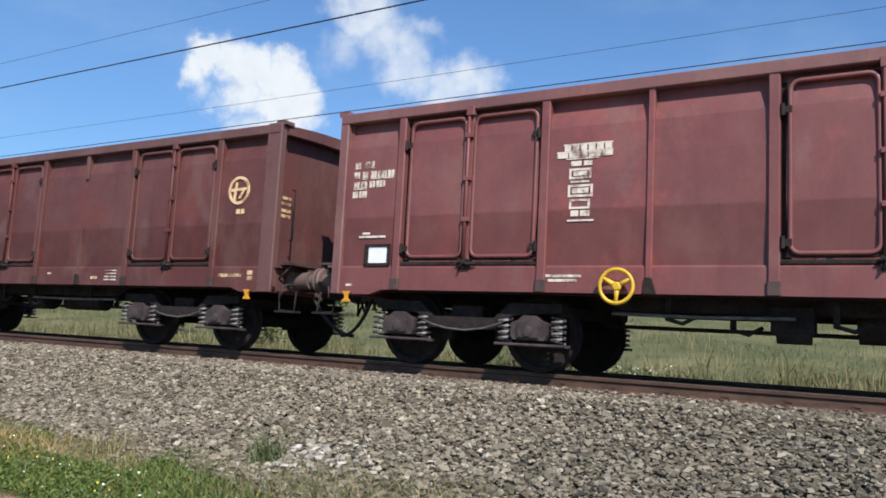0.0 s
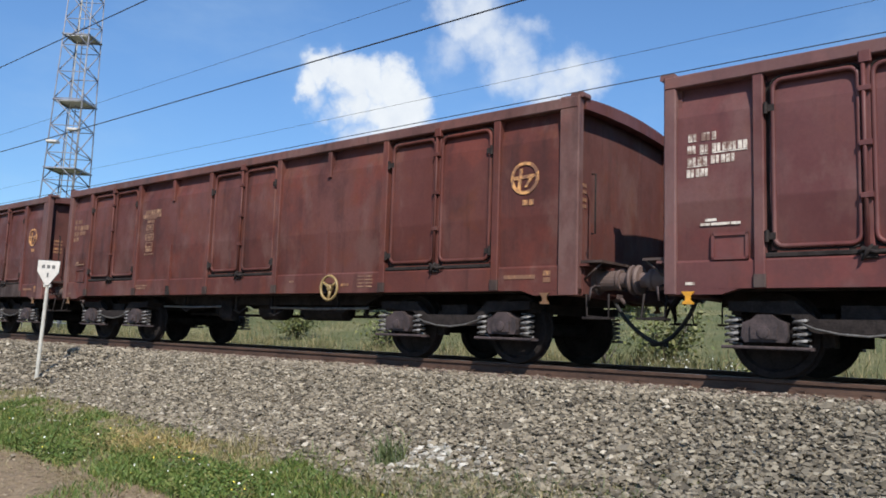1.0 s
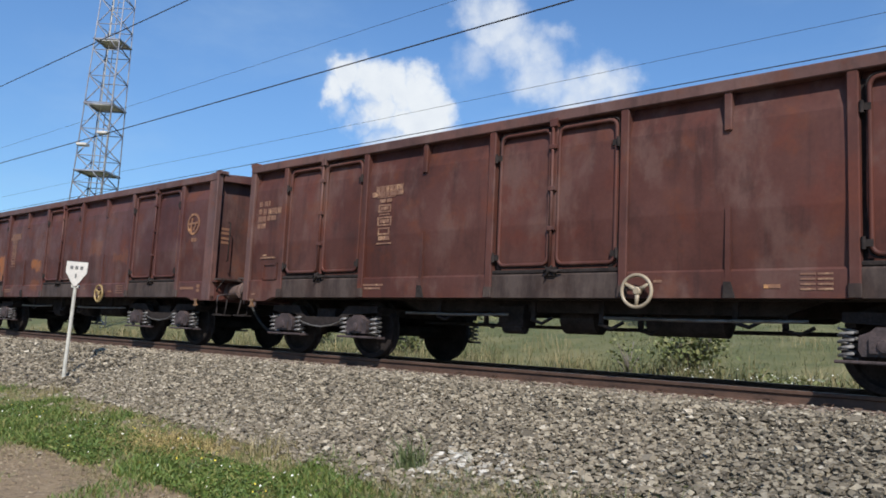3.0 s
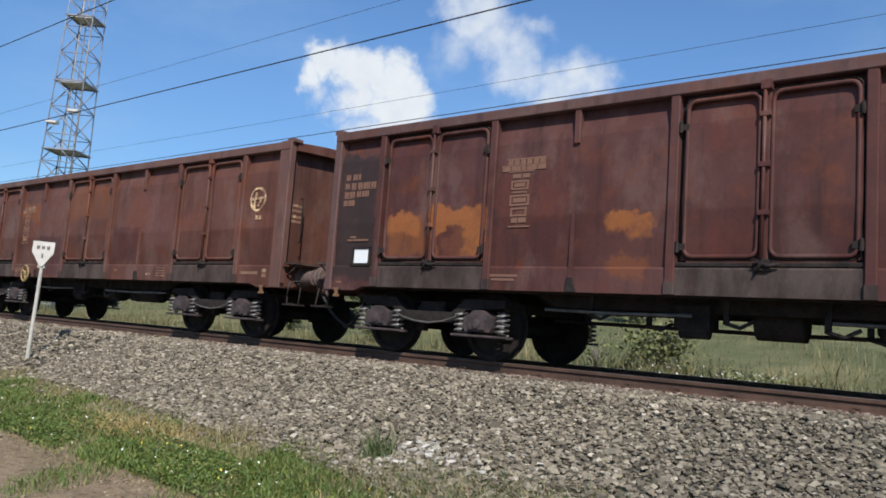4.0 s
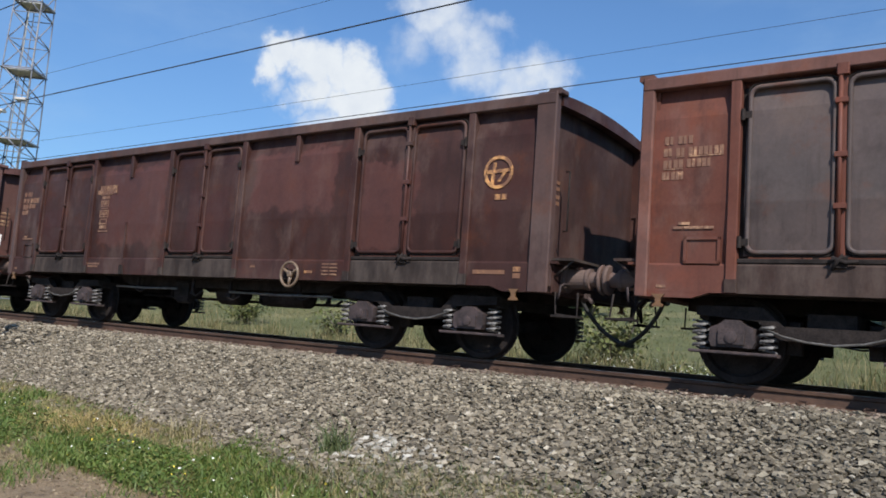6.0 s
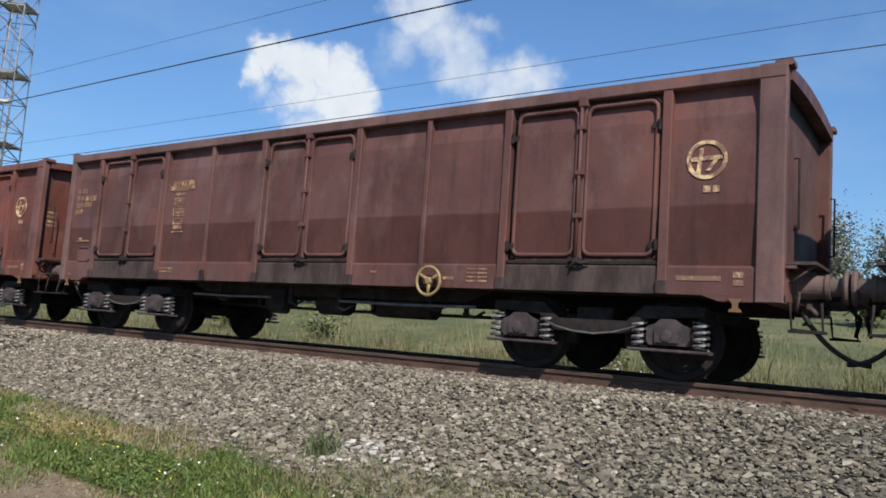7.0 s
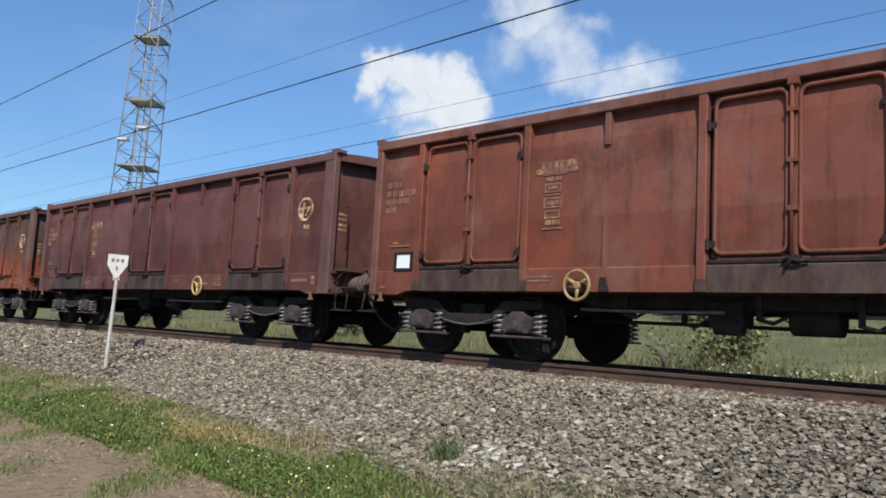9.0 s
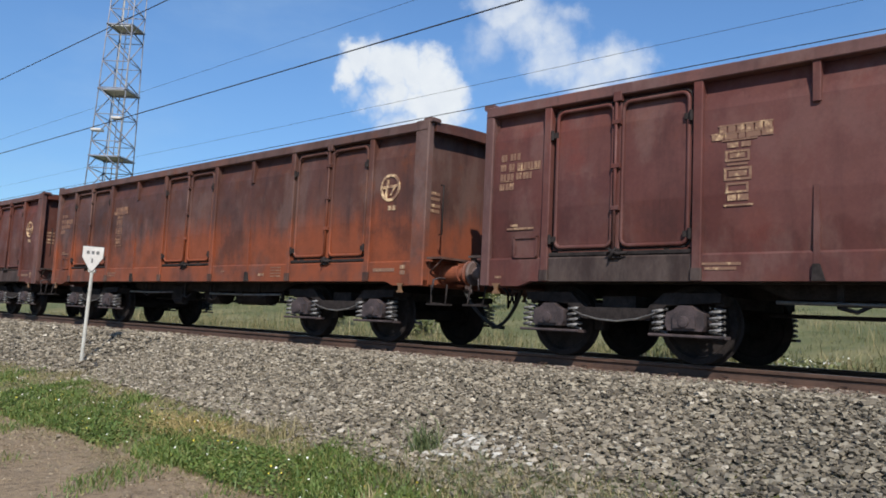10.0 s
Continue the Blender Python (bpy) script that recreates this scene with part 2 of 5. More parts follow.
PAINT = wagon_paint("rusty_brown_wagon_paint")
PRIMER, SOOT, RUST, PLUM, ROSE = (0.33, 0.118, 0.040), (0.030, 0.026, 0.025), (0.24, 0.082, 0.030), (0.075, 0.026, 0.026), (0.165, 0.068, 0.058)
SCRAPED = wagon_paint("scraped_wagon_paint", patches=((0.0, 0.95, 1.0, 2.9, 0.75, SOOT), (1.20, 1.90, 1.30, 1.98, 0.75, RUST), (1.20, 1.80, 1.66, 1.98, 0.95, PRIMER), (2.08, 2.92, 1.30, 2.02, 0.95, PRIMER),
                      (2.10, 2.55, 1.25, 1.72, 0.9, PLUM), (4.70, 5.20, 1.62, 1.84, 0.9, PRIMER), (4.70, 5.15, 1.12, 1.40, 0.5, RUST), (7.9, 8.5, 1.9, 2.2, 0.35, RUST), (9.0, 9.7, 1.7, 1.9, 0.4, RUST), (9.6, 11.9, 1.9, 2.9, 0.4, PLUM)))
SMEARED = wagon_paint("smeared_wagon_paint", patches=((3.15, 4.0, 2.25, 2.65, 0.7, RUST), (1.1, 1.9, 2.2, 2.7, 0.5, PLUM), (4.3, 5.4, 0.95, 1.86, 0.6, PLUM), (5.5, 7.3, 2.2, 2.9, 0.4, RUST), (7.5, 8.5, 1.3, 2.0, 0.6, PLUM), (8.7, 9.7, 1.6, 2.6, 0.45, ROSE)))
ROSY = wagon_paint("rosy_wagon_paint", patches=((3.3, 5.3, 1.5, 2.9, 0.45, ROSE), (6.0, 7.1, 1.4, 2.4, 0.4, PLUM), (7.6, 9.4, 2.0, 2.9, 0.5, ROSE), (9.9, 10.9, 1.4, 2.6, 0.45, ROSE), (1.1, 2.0, 1.4, 2.2, 0.4, PLUM)))
FLAP = wagon_paint("grimy_wagon_paint", 0.75, 0.80, 0.6)
END = wagon_paint("end_wall_paint", 1.0, 0.14, 0.6)
UNDER = plain("sooty_steel", (0.018, 0.015, 0.0145), (0.046, 0.037, 0.034), 5.0, 1.0, 0.0, 0.4, gloss=0.1)
BOGIE = plain("dusty_cast_steel", (0.025, 0.018, 0.018), (0.086, 0.059, 0.057), 6.0, 0.75, 0.0, 0.4)
SPRING = plain("worn_spring_steel", (0.035, 0.030, 0.028), (0.25, 0.235, 0.225), 14.0, 0.6, 0.0)
WHEEL = plain("rolled_wheel_steel", (0.016, 0.0135, 0.013), (0.040, 0.032, 0.030), 4.0, 1.0, 0.0, gloss=0.1)
ROD = plain("bare_grey_rod", (0.07, 0.062, 0.055), (0.19, 0.175, 0.16), 7.0, 0.5, 0.3)
RUBBER = plain("black_rubber", (0.010, 0.010, 0.010), (0.03, 0.03, 0.03), 8.0, 0.7)
YELLOW = plain("worn_yellow_enamel", (0.62, 0.62, 0.62), (1.0, 1.0, 1.0), 9.0, 0.45, tint=True)
MARK = lettering("worn_stencil_paint")
CARD = plain("white_card", (0.80, 0.80, 0.79), (0.88, 0.88, 0.87), 4.0, 0.6)
RAIL = plain("rusted_rail_steel", (0.050, 0.026, 0.017), (0.112, 0.060, 0.039), 3.0, 0.8, 0.0, 0.5, stretch=(0.5, 1, 1))
RAILTOP = plain("polished_rail_head", (0.10, 0.085, 0.075), (0.20, 0.18, 0.165), 2.0, 0.45, 0.6)
CONCRETE = plain("weathered_concrete", (0.22, 0.20, 0.18), (0.40, 0.37, 0.33), 3.0, 0.9, 0.0, 0.5)
GALV = plain("galvanised_lattice_steel", (0.20, 0.21, 0.25), (0.34, 0.35, 0.395), 1.5, 0.6, 0.3)
PALE = plain("pale_platform_grating", (0.46, 0.45, 0.43), (0.62, 0.61, 0.58), 1.5, 0.7)
WIRE = plain("weathered_conductor", (0.03, 0.032, 0.036), (0.07, 0.072, 0.078), 2.0, 0.6, 0.3)
SIGNWHITE = plain("sign_enamel", (0.50, 0.46, 0.41), (0.66, 0.61, 0.55), 6.0, 0.5)
POSTGREY = plain("painted_post", (0.38, 0.36, 0.31), (0.58, 0.55, 0.48), 5.0, 0.6)
INK = plain("faded_black_ink", (0.08, 0.075, 0.07), (0.17, 0.16, 0.15), 8.0, 0.7)
STONE = island_mix("grey_ballast_stone", [(0.0, (0.080, 0.067, 0.049)), (0.30, (0.150, 0.127, 0.093)), (0.70, (0.245, 0.210, 0.156)), (0.95, (0.33, 0.29, 0.22)), (1.0, (0.48, 0.43, 0.35))], 0.9, 20.0, bump_at=0.4, falloff=((1.10, 1.07, 1.03), (0.74, 0.73, 0.705)))
RUSTSTONE = island_mix("brake_dust_stone", [(0.0, (0.09, 0.058, 0.042)), (0.5, (0.17, 0.125, 0.095)), (1.0, (0.34, 0.27, 0.21))], 0.9, 20.0, bump_at=0.4)
BLEACHED = island_mix("bleached_stone", [(0.0, (0.26, 0.235, 0.19)), (0.6, (0.40, 0.365, 0.305)), (1.0, (0.56, 0.52, 0.45))], 0.9, 20.0, bump_at=0.3)
CLOD = island_mix("dry_earth_clod", [(0.0, (0.12, 0.082, 0.048)), (0.6, (0.25, 0.185, 0.115)), (1.0, (0.40, 0.32, 0.215))], 0.95, 20.0, bump_at=0.4)
WEED = island_mix("dull_green_weed", [(0.0, (0.050, 0.072, 0.024)), (0.6, (0.095, 0.122, 0.042)), (1.0, (0.18, 0.19, 0.08))], 0.7, 3.0)
GRASS = island_mix("green_grass", [(0.0, (0.055, 0.098, 0.016)), (0.40, (0.094, 0.148, 0.024)), (0.80, (0.142, 0.178, 0.036)), (1.0, (0.27, 0.235, 0.075))], 0.6, 3.0)
DRY = island_mix("dry_grass", [(0.0, (0.13, 0.115, 0.045)), (0.5, (0.255, 0.205, 0.092)), (1.0, (0.40, 0.325, 0.180))], 0.7, 3.0)
STRAW = island_mix("yellow_straw", [(0.0, (0.22, 0.16, 0.055)), (0.5, (0.36, 0.265, 0.095)), (1.0, (0.48, 0.37, 0.17))], 0.7, 3.0)
FIELD = island_mix("field_grass", [(0.0, (0.066, 0.076, 0.025)), (0.5, (0.106, 0.112, 0.040)), (0.88, (0.155, 0.148, 0.064)), (1.0, (0.25, 0.22, 0.13))], 0.7, 1.5)
LEAF = island_mix("shrub_leaf", [(0.0, (0.078, 0.102, 0.030)), (0.5, (0.148, 0.165, 0.052)), (1.0, (0.25, 0.245, 0.10))], 0.6, 2.0)
HAZY = island_mix("grey_green_leaf", [(0.0, (0.095, 0.112, 0.085)), (0.5, (0.165, 0.178, 0.140)), (1.0, (0.27, 0.275, 0.225))], 0.7, 1.0)
BARK = plain("grey_bark", (0.10, 0.085, 0.07), (0.24, 0.21, 0.18), 6.0, 0.9, 0.0, 0.5)
PETAL = island_mix("small_petals", [(0.0, (0.82, 0.80, 0.70)), (0.6, (0.84, 0.82, 0.76)), (0.62, (0.75, 0.58, 0.06)), (1.0, (0.78, 0.62, 0.08))], 0.7, 3.0)
WHITES = island_mix("white_umbels", [(0.0, (0.62, 0.62, 0.52)), (1.0, (0.80, 0.79, 0.72))], 0.7, 3.0)
SOIL = ground_material()


# ---- mesh tools ----
class Shape:
    """Collects vertices and faces of one mesh."""

    def __init__(self):
        self.v, self.f, self.smooth = [], [], []

    def add(self, verts, faces, smooth=False):
        n = len(self.v)
        self.v += [tuple(p) for p in verts]
        self.f += [tuple(i + n for i in q) for q in faces]
        self.smooth += [smooth] * len(faces)
        return self

    def box(self, x0, x1, y0, y1, z0, z1, c=0.0):
        """A box; c: chamfer on the edges that run along its longest side."""
        if c <= 0:
            v = [(x, y, z) for x in (x0, x1) for y in (y0, y1) for z in (z0, z1)]
            return self.add(v, [(0, 1, 3, 2), (4, 6, 7, 5), (0, 4, 5, 1), (2, 3, 7, 6), (0, 2, 6, 4), (1, 5, 7, 3)])
        d = (x1 - x0, y1 - y0, z1 - z0)
        a = d.index(max(d))
        lo, hi = (x0, y0, z0), (x1, y1, z1)
        p, q = [i for i in range(3) if i != a]
        ring = [(lo[p] + c, lo[q]), (hi[p] - c, lo[q]), (hi[p], lo[q] + c), (hi[p], hi[q] - c), (hi[p] - c, hi[q]), (lo[p] + c, hi[q]), (lo[p], hi[q] - c), (lo[p], lo[q] + c)]
        v = []
        for s in (lo[a], hi[a]):
            for r in ring:
                e = [0, 0, 0]
                e[a], e[p], e[q] = s, r[0], r[1]
                v.append(e)
        return self.add(v, [(i, (i + 1) % 8, 8 + (i + 1) % 8, 8 + i) for i in range(8)] + [tuple(range(7, -1, -1)), tuple(range(8, 16))])

    def prism(self, poly, y0, y1):
        """A polygon of (x, z) drawn out along y."""
        n = len(poly)
        v = [(x, y0, z) for x, z in poly] + [(x, y1, z) for x, z in poly]
        return self.add(v, [(i, (i + 1) % n, n + (i + 1) % n, n + i) for i in range(n)] + [tuple(range(n - 1, -1, -1)), tuple(range(n, 2 * n))])

    def along(self, poly, x0, x1):
        """A polygon of (y, z) drawn out along x."""
        n = len(poly)
        v = [(x0, y, z) for y, z in poly] + [(x1, y, z) for y, z in poly]
        return self.add(v, [(i, (i + 1) % n, n + (i + 1) % n, n + i) for i in range(n)] + [tuple(range(n - 1, -1, -1)), tuple(range(n, 2 * n))])

    def tube(self, pts, r, n=8, closed=False):
        pts = [Vector(p) for p in pts]
        radii = r if isinstance(r, (list, tuple)) else [r] * len(pts)
        v, f = [], []
        m = len(pts)
        for i, p in enumerate(pts):
            if closed:
                d = (pts[(i + 1) % m] - pts[i - 1]).normalized()
            else:
                d = (pts[min(i + 1, m - 1)] - pts[max(i - 1, 0)]).normalized()
            u = d.cross(Vector((0.013, 1, 0.02)) if abs(d.y) < 0.9 else Vector((1, 0.01, 0.02))).normalized()
            w = d.cross(u)
            for k in range(n):
                a = 2 * math.pi * k / n
                v.append(p + (u * math.cos(a) + w * math.sin(a)) * radii[i])
        for i in range(m if closed else m - 1):
            j = (i + 1) % m
            for k in range(n):
                f.append((i * n + k, i * n + (k + 1) % n, j * n + (k + 1) % n, j * n + k))
        if not closed:
            f += [tuple(range(n - 1, -1, -1)), tuple(range((m - 1) * n, m * n))]
        return self.add(v, f, True)

    def lathe(self, rings, centre=(0, 0, 0), axis="y", n=28):
        """Rings of (along the axis, radius)."""
        v, f = [], []
        for s, r in rings:
            for k in range(n):
                a = 2 * math.pi * k / n
                c, d = r * math.cos(a), r * math.sin(a)
                e = {"x": (s, c, d), "y": (c, s, d), "z": (c, d, s)}[axis]
                v.append((e[0] + centre[0], e[1] + centre[1], e[2] + centre[2]))
        for i in range(len(rings) - 1):
            for k in range(n):
                f.append((i * n + k, i * n + (k + 1) % n, (i + 1) * n + (k + 1) % n, (i + 1) * n + k))
        f += [tuple(range(n - 1, -1, -1)), tuple(range((len(rings) - 1) * n, len(rings) * n))]
        return self.add(v, f, False)

    def mesh(self, name, mat):
        me = bpy.data.meshes.new(name)
        me.from_pydata(self.v, [], self.f)
        me.polygons.foreach_set("use_smooth", self.smooth)
        bm = bmesh.new()
        bm.from_mesh(me)
        bmesh.ops.recalc_face_normals(bm, faces=bm.faces)
        bm.to_mesh(me)
        bm.free()
        me.materials.append(mat)
        return me


def part(name, data, parent, label="", at=None):
    ob = new(name, data)
    ob.parent = parent
    if at is not None:
        ob.matrix_basis = at
    if label:
        tagged(ob, label)
    return ob


def bulk(name, verts, faces, mat, label, category, kind="stuff"):
    """One large mesh from arrays."""
    me = bpy.data.meshes.new(name)
    me.from_pydata(verts.tolist(), [], faces.tolist() if hasattr(faces, "tolist") else faces)
    me.materials.append(mat)
    return tagged(new(name, me), label, category, kind=kind)


# ---- ground ----
TOE_X = [-400.0, -40.0, -15.0, -10.0, -7.0, -5.0, -4.0, -2.0, 0.0, 400.0]
TOE_Y = [-3.6, -3.6, -3.65, -3.9, -4.4, -4.75, -5.0, -5.4, -5.7, -5.7]


def toe(x):
    return np.interp(x, TOE_X, TOE_Y)


def height(x, y):
    """The lie of the land: rail tops at 0, the bed falls to the path on one side and to a meadow on the other."""
    x, y = np.asarray(x, float), np.asarray(y, float)
    t = toe(x)
    near = np.where(y > -2.25, -0.20, np.where(y > t, -0.20 - 0.60 * (y + 2.25) / (t + 2.25), np.where(y > -6.0, -0.80 - 0.20 * (t - y) / (t + 6.0), -1.0 - 0.10 * np.clip((-6.0 - y) / 4.0, 0, 1))))
    far = np.interp(y, [2.25, 3.3, 6.0, 14.0, 30.0, 60.0, 110.0, 300.0, 3000.0], [-0.20, -0.62, -0.50, 0.55, 2.3, 4.3, 7.0, 8.0, 8.0])
    lumps = 0.05 * np.sin(x * 0.9 + 1.3) * np.cos(y * 0.8) + 0.03 * np.sin(x * 2.3 + y * 1.7)
    soft = np.clip((np.abs(y + 0.6) - 4.5) / 1.5, 0, 1)
    return np.where(y < 0, near, far) + lumps * soft


def build_ground():
    far = [60, 80, 110, 160, 240, 400, 700, 1200, 2500]
    xs = np.array(sorted([-f for f in far] + list(np.arange(-45, 20.1, 0.5)) + [25, 30, 40, 50] + far))
    ys = np.array(sorted([-f for f in far] + [-45, -35, -28, -22, -18, -15, -13] + list(np.arange(-12, 8.01, 0.25)) + list(np.arange(9, 40, 2.0)) + [45, 52] + far))
    gx, gy = np.meshgrid(xs, ys, indexing="ij")
    v = np.stack([gx, gy, height(gx, gy)], -1).reshape(-1, 3)
    nx, ny = len(xs), len(ys)
    i, j = np.meshgrid(np.arange(nx - 1), np.arange(ny - 1), indexing="ij")
    a = (i * ny + j).ravel()
    ob = bulk("ground", v, np.stack([a, a + ny, a + ny + 1, a + 1], -1), SOIL, "grassy ground with a bare dirt path beside the railway", "ground", "structure")
    ob.data.polygons.foreach_set("use_smooth", [True] * len(ob.data.polygons))


build_ground()


def stones(name, xs, ys, zs, size, mat, label, seed):
    """Broken angular stones, one mesh."""
    rng = np.random.default_rng(seed)
    n = len(xs)
    cube = np.array([(a, b, c) for a in (-1, 1) for b in (-1, 1) for c in (-1, 1)]) * 0.66
    tri = np.array([(0, 1, 3), (0, 3, 2), (4, 6, 7), (4, 7, 5), (0, 4, 5), (0, 5, 1), (2, 3, 7), (2, 7, 6), (0, 2, 6), (0, 6, 4), (1, 5, 7), (1, 7, 3)])
    p = cube[None] * (1 + rng.uniform(-0.45, 0.35, (n, 8, 3)))
    p = p * rng.uniform(0.55, 1.3, (n, 1, 3)) * (size * rng.lognormal(0, 0.28, (n, 1, 1)))
    q = rng.normal(size=(n, 4))
    q /= np.linalg.norm(q, axis=1, keepdims=True)
    w, a, b, c = q.T
    r = np.stack([1 - 2 * (b * b + c * c), 2 * (a * b - w * c), 2 * (a * c + w * b), 2 * (a * b + w * c), 1 - 2 * (a * a + c * c), 2 * (b * c - w * a),
                  2 * (a * c - w * b), 2 * (b * c + w * a), 1 - 2 * (a * a + b * b)], -1).reshape(n, 3, 3)
    # broken stone beds down on its flatter faces
    p = np.einsum("nij,nkj->nki", r, p) * np.array([1.16, 1.16, 0.70]) + np.stack([xs, ys, zs], -1)[:, None]
    f = (tri[None] + 8 * np.arange(n)[:, None, None]).reshape(-1, 3)
    return bulk(name, p.reshape(-1, 3), f, mat, label, "gravel")


def build_ballast():
    rng = np.random.default_rng(4)
    # evenly strewn over the near shoulder, thinner far along the line
    n = 150000
    x = np.where(rng.random(n) < 0.77, rng.uniform(-13, 2.5, n), rng.uniform(-36, -13, n))
    u = rng.random(n) ** 0.9
    y = -0.98 + (toe(x) - 0.15 + 0.98) * u + rng.normal(0, 0.05, n)
    keep = (np.abs(y) > 0.96)
    x, y = x[keep], y[keep]
    z = height(x, y) + rng.uniform(-0.028, 0.046, len(x)) + np.where(y > -1.35, 0.015, 0)
    rusty = (y > -1.5) & (rng.random(len(x)) < 0.65 * np.clip((y + 1.6) / 0.5, 0, 1))
    far = ~rusty & (x < -13)
    near = ~rusty & ~far
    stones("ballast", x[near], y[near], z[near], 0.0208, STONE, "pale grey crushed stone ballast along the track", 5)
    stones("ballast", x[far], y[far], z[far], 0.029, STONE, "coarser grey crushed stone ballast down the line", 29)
    stones("ballast", x[rusty], y[rusty], z[rusty], 0.024, RUSTSTONE, "rust-stained crushed stone ballast beside the rail", 6)
    m = 9000
    x = rng.uniform(-36, 4, m)
    y = rng.uniform(-0.75, 3.2, m)
    keep = np.abs(y - 0.87) > 0.1
    x, y = x[keep], y[keep]
    stones("ballast", x, y, height(x, y) + rng.uniform(-0.015, 0.01, len(x)), 0.034, RUSTSTONE, "brown crushed stone ballast between the rails", 7)
    # a spill of bleached stone where the tall weed grows
    k = 150
    x, y = rng.normal(-4.1, 0.34, k), rng.normal(-4.5, 0.20, k)
    stones("ballast", x, y, height(x, y) + 0.045, 0.021, BLEACHED, "spill of bleached pale stones beside the weed", 18)
    # scattered stones that rolled into the grass
    k = 700
    x = rng.uniform(-18, 0, k)
    y = toe(x) - rng.exponential(0.28, k)
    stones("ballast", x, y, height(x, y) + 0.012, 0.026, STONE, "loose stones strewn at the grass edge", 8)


build_ballast()


def build_clods():
    rng = np.random.default_rng(9)
    n = 10000
    x = rng.uniform(-14, -2, n)
    y = -5.75 - 2.6 * rng.random(n) ** 1.6
    stones("earth_clods", x, y, height(x, y) + rng.uniform(-0.010, 0.002, n), 0.0105, CLOD, "crumbs of dry earth on the trodden path", 10)


build_clods()


def build_track():
    track = tagged(new("railway_track"), "rusty-sided steel rails on concrete sleepers", "railway track", kind="structure")
    profile = [(-0.075, -0.160), (0.075, -0.160), (0.075, -0.148), (0.012, -0.128), (0.009, -0.050), (0.034, -0.038), (0.036, -0.008), (0.030, -0.001), (-0.030, -0.001), (-0.036, -0.008), (-0.034, -0.038), (-0.009, -0.050), (-0.012, -0.128), (-0.075, -0.148)]
    rail = Shape().along(profile, -160, 60).mesh("rail", RAIL)
    head = Shape().box(-160, 60, -0.026, 0.026, -0.001, 0.001).mesh("rail_head", RAILTOP)
    for y in (-0.87, 0.87):
        r = part("rail", rail, track, "rust-brown rail with a polished head", pose(0, y, 0))
        part("running_surface", head, r, "polished running band")
    sleeper = Shape().prism([(-0.15, -0.36), (0.15, -0.36), (0.13, -0.165), (-0.13, -0.165)], -1.3, 1.3).mesh("sleeper", CONCRETE)
    clip = Shape()
    for y in (-0.87, 0.87):
        for s in (-1, 1):
            clip.box(-0.05, 0.05, y + s * 0.05, y + s * 0.14, -0.165, -0.135)
            clip.tube([(-0.045, y + s * 0.13, -0.125), (-0.045, y + s * 0.06, -0.11), (0.045, y + s * 0.06, -0.11), (0.045, y + s * 0.13, -0.125)], 0.009, 6)
    clip = clip.mesh("rail_clip", RAIL)
    for i in range(75):
        s = part("sleeper", sleeper, track, at=pose(-40 + 0.6 * i, 0, 0))
        part("rail_clip", clip, s)


build_track()


# ---- overhead wires ----
def build_wires():
    for y, z, r, sag in ((1.0, 9.19, 0.016, 0.0), (0.0, 5.46, 0.014, 0.05), (0.0, 6.06, 0.0045, 0.0), (4.2, 5.96, 0.0045, 0.08), (4.2, 5.40, 0.010, 0.0)):
        pts = [(x, y, z + sag * ((x + 8) / 18) ** 2 * (1 if x > -30 else 0) + (sag * 1.5 if x <= -30 else 0)) for x in (-320, -160, -90, -60, -40, -30, -24, -18, -14, -10, -6, -3, 0, 4, 10, 20, 45)]
        ob = new("overhead_wire", Shape().tube(pts, r, 6).mesh("overhead_wire", WIRE))
        tagged(ob, "dark overhead conductor wire strung along the railway", "wire", "overhead wires")


build_wires()


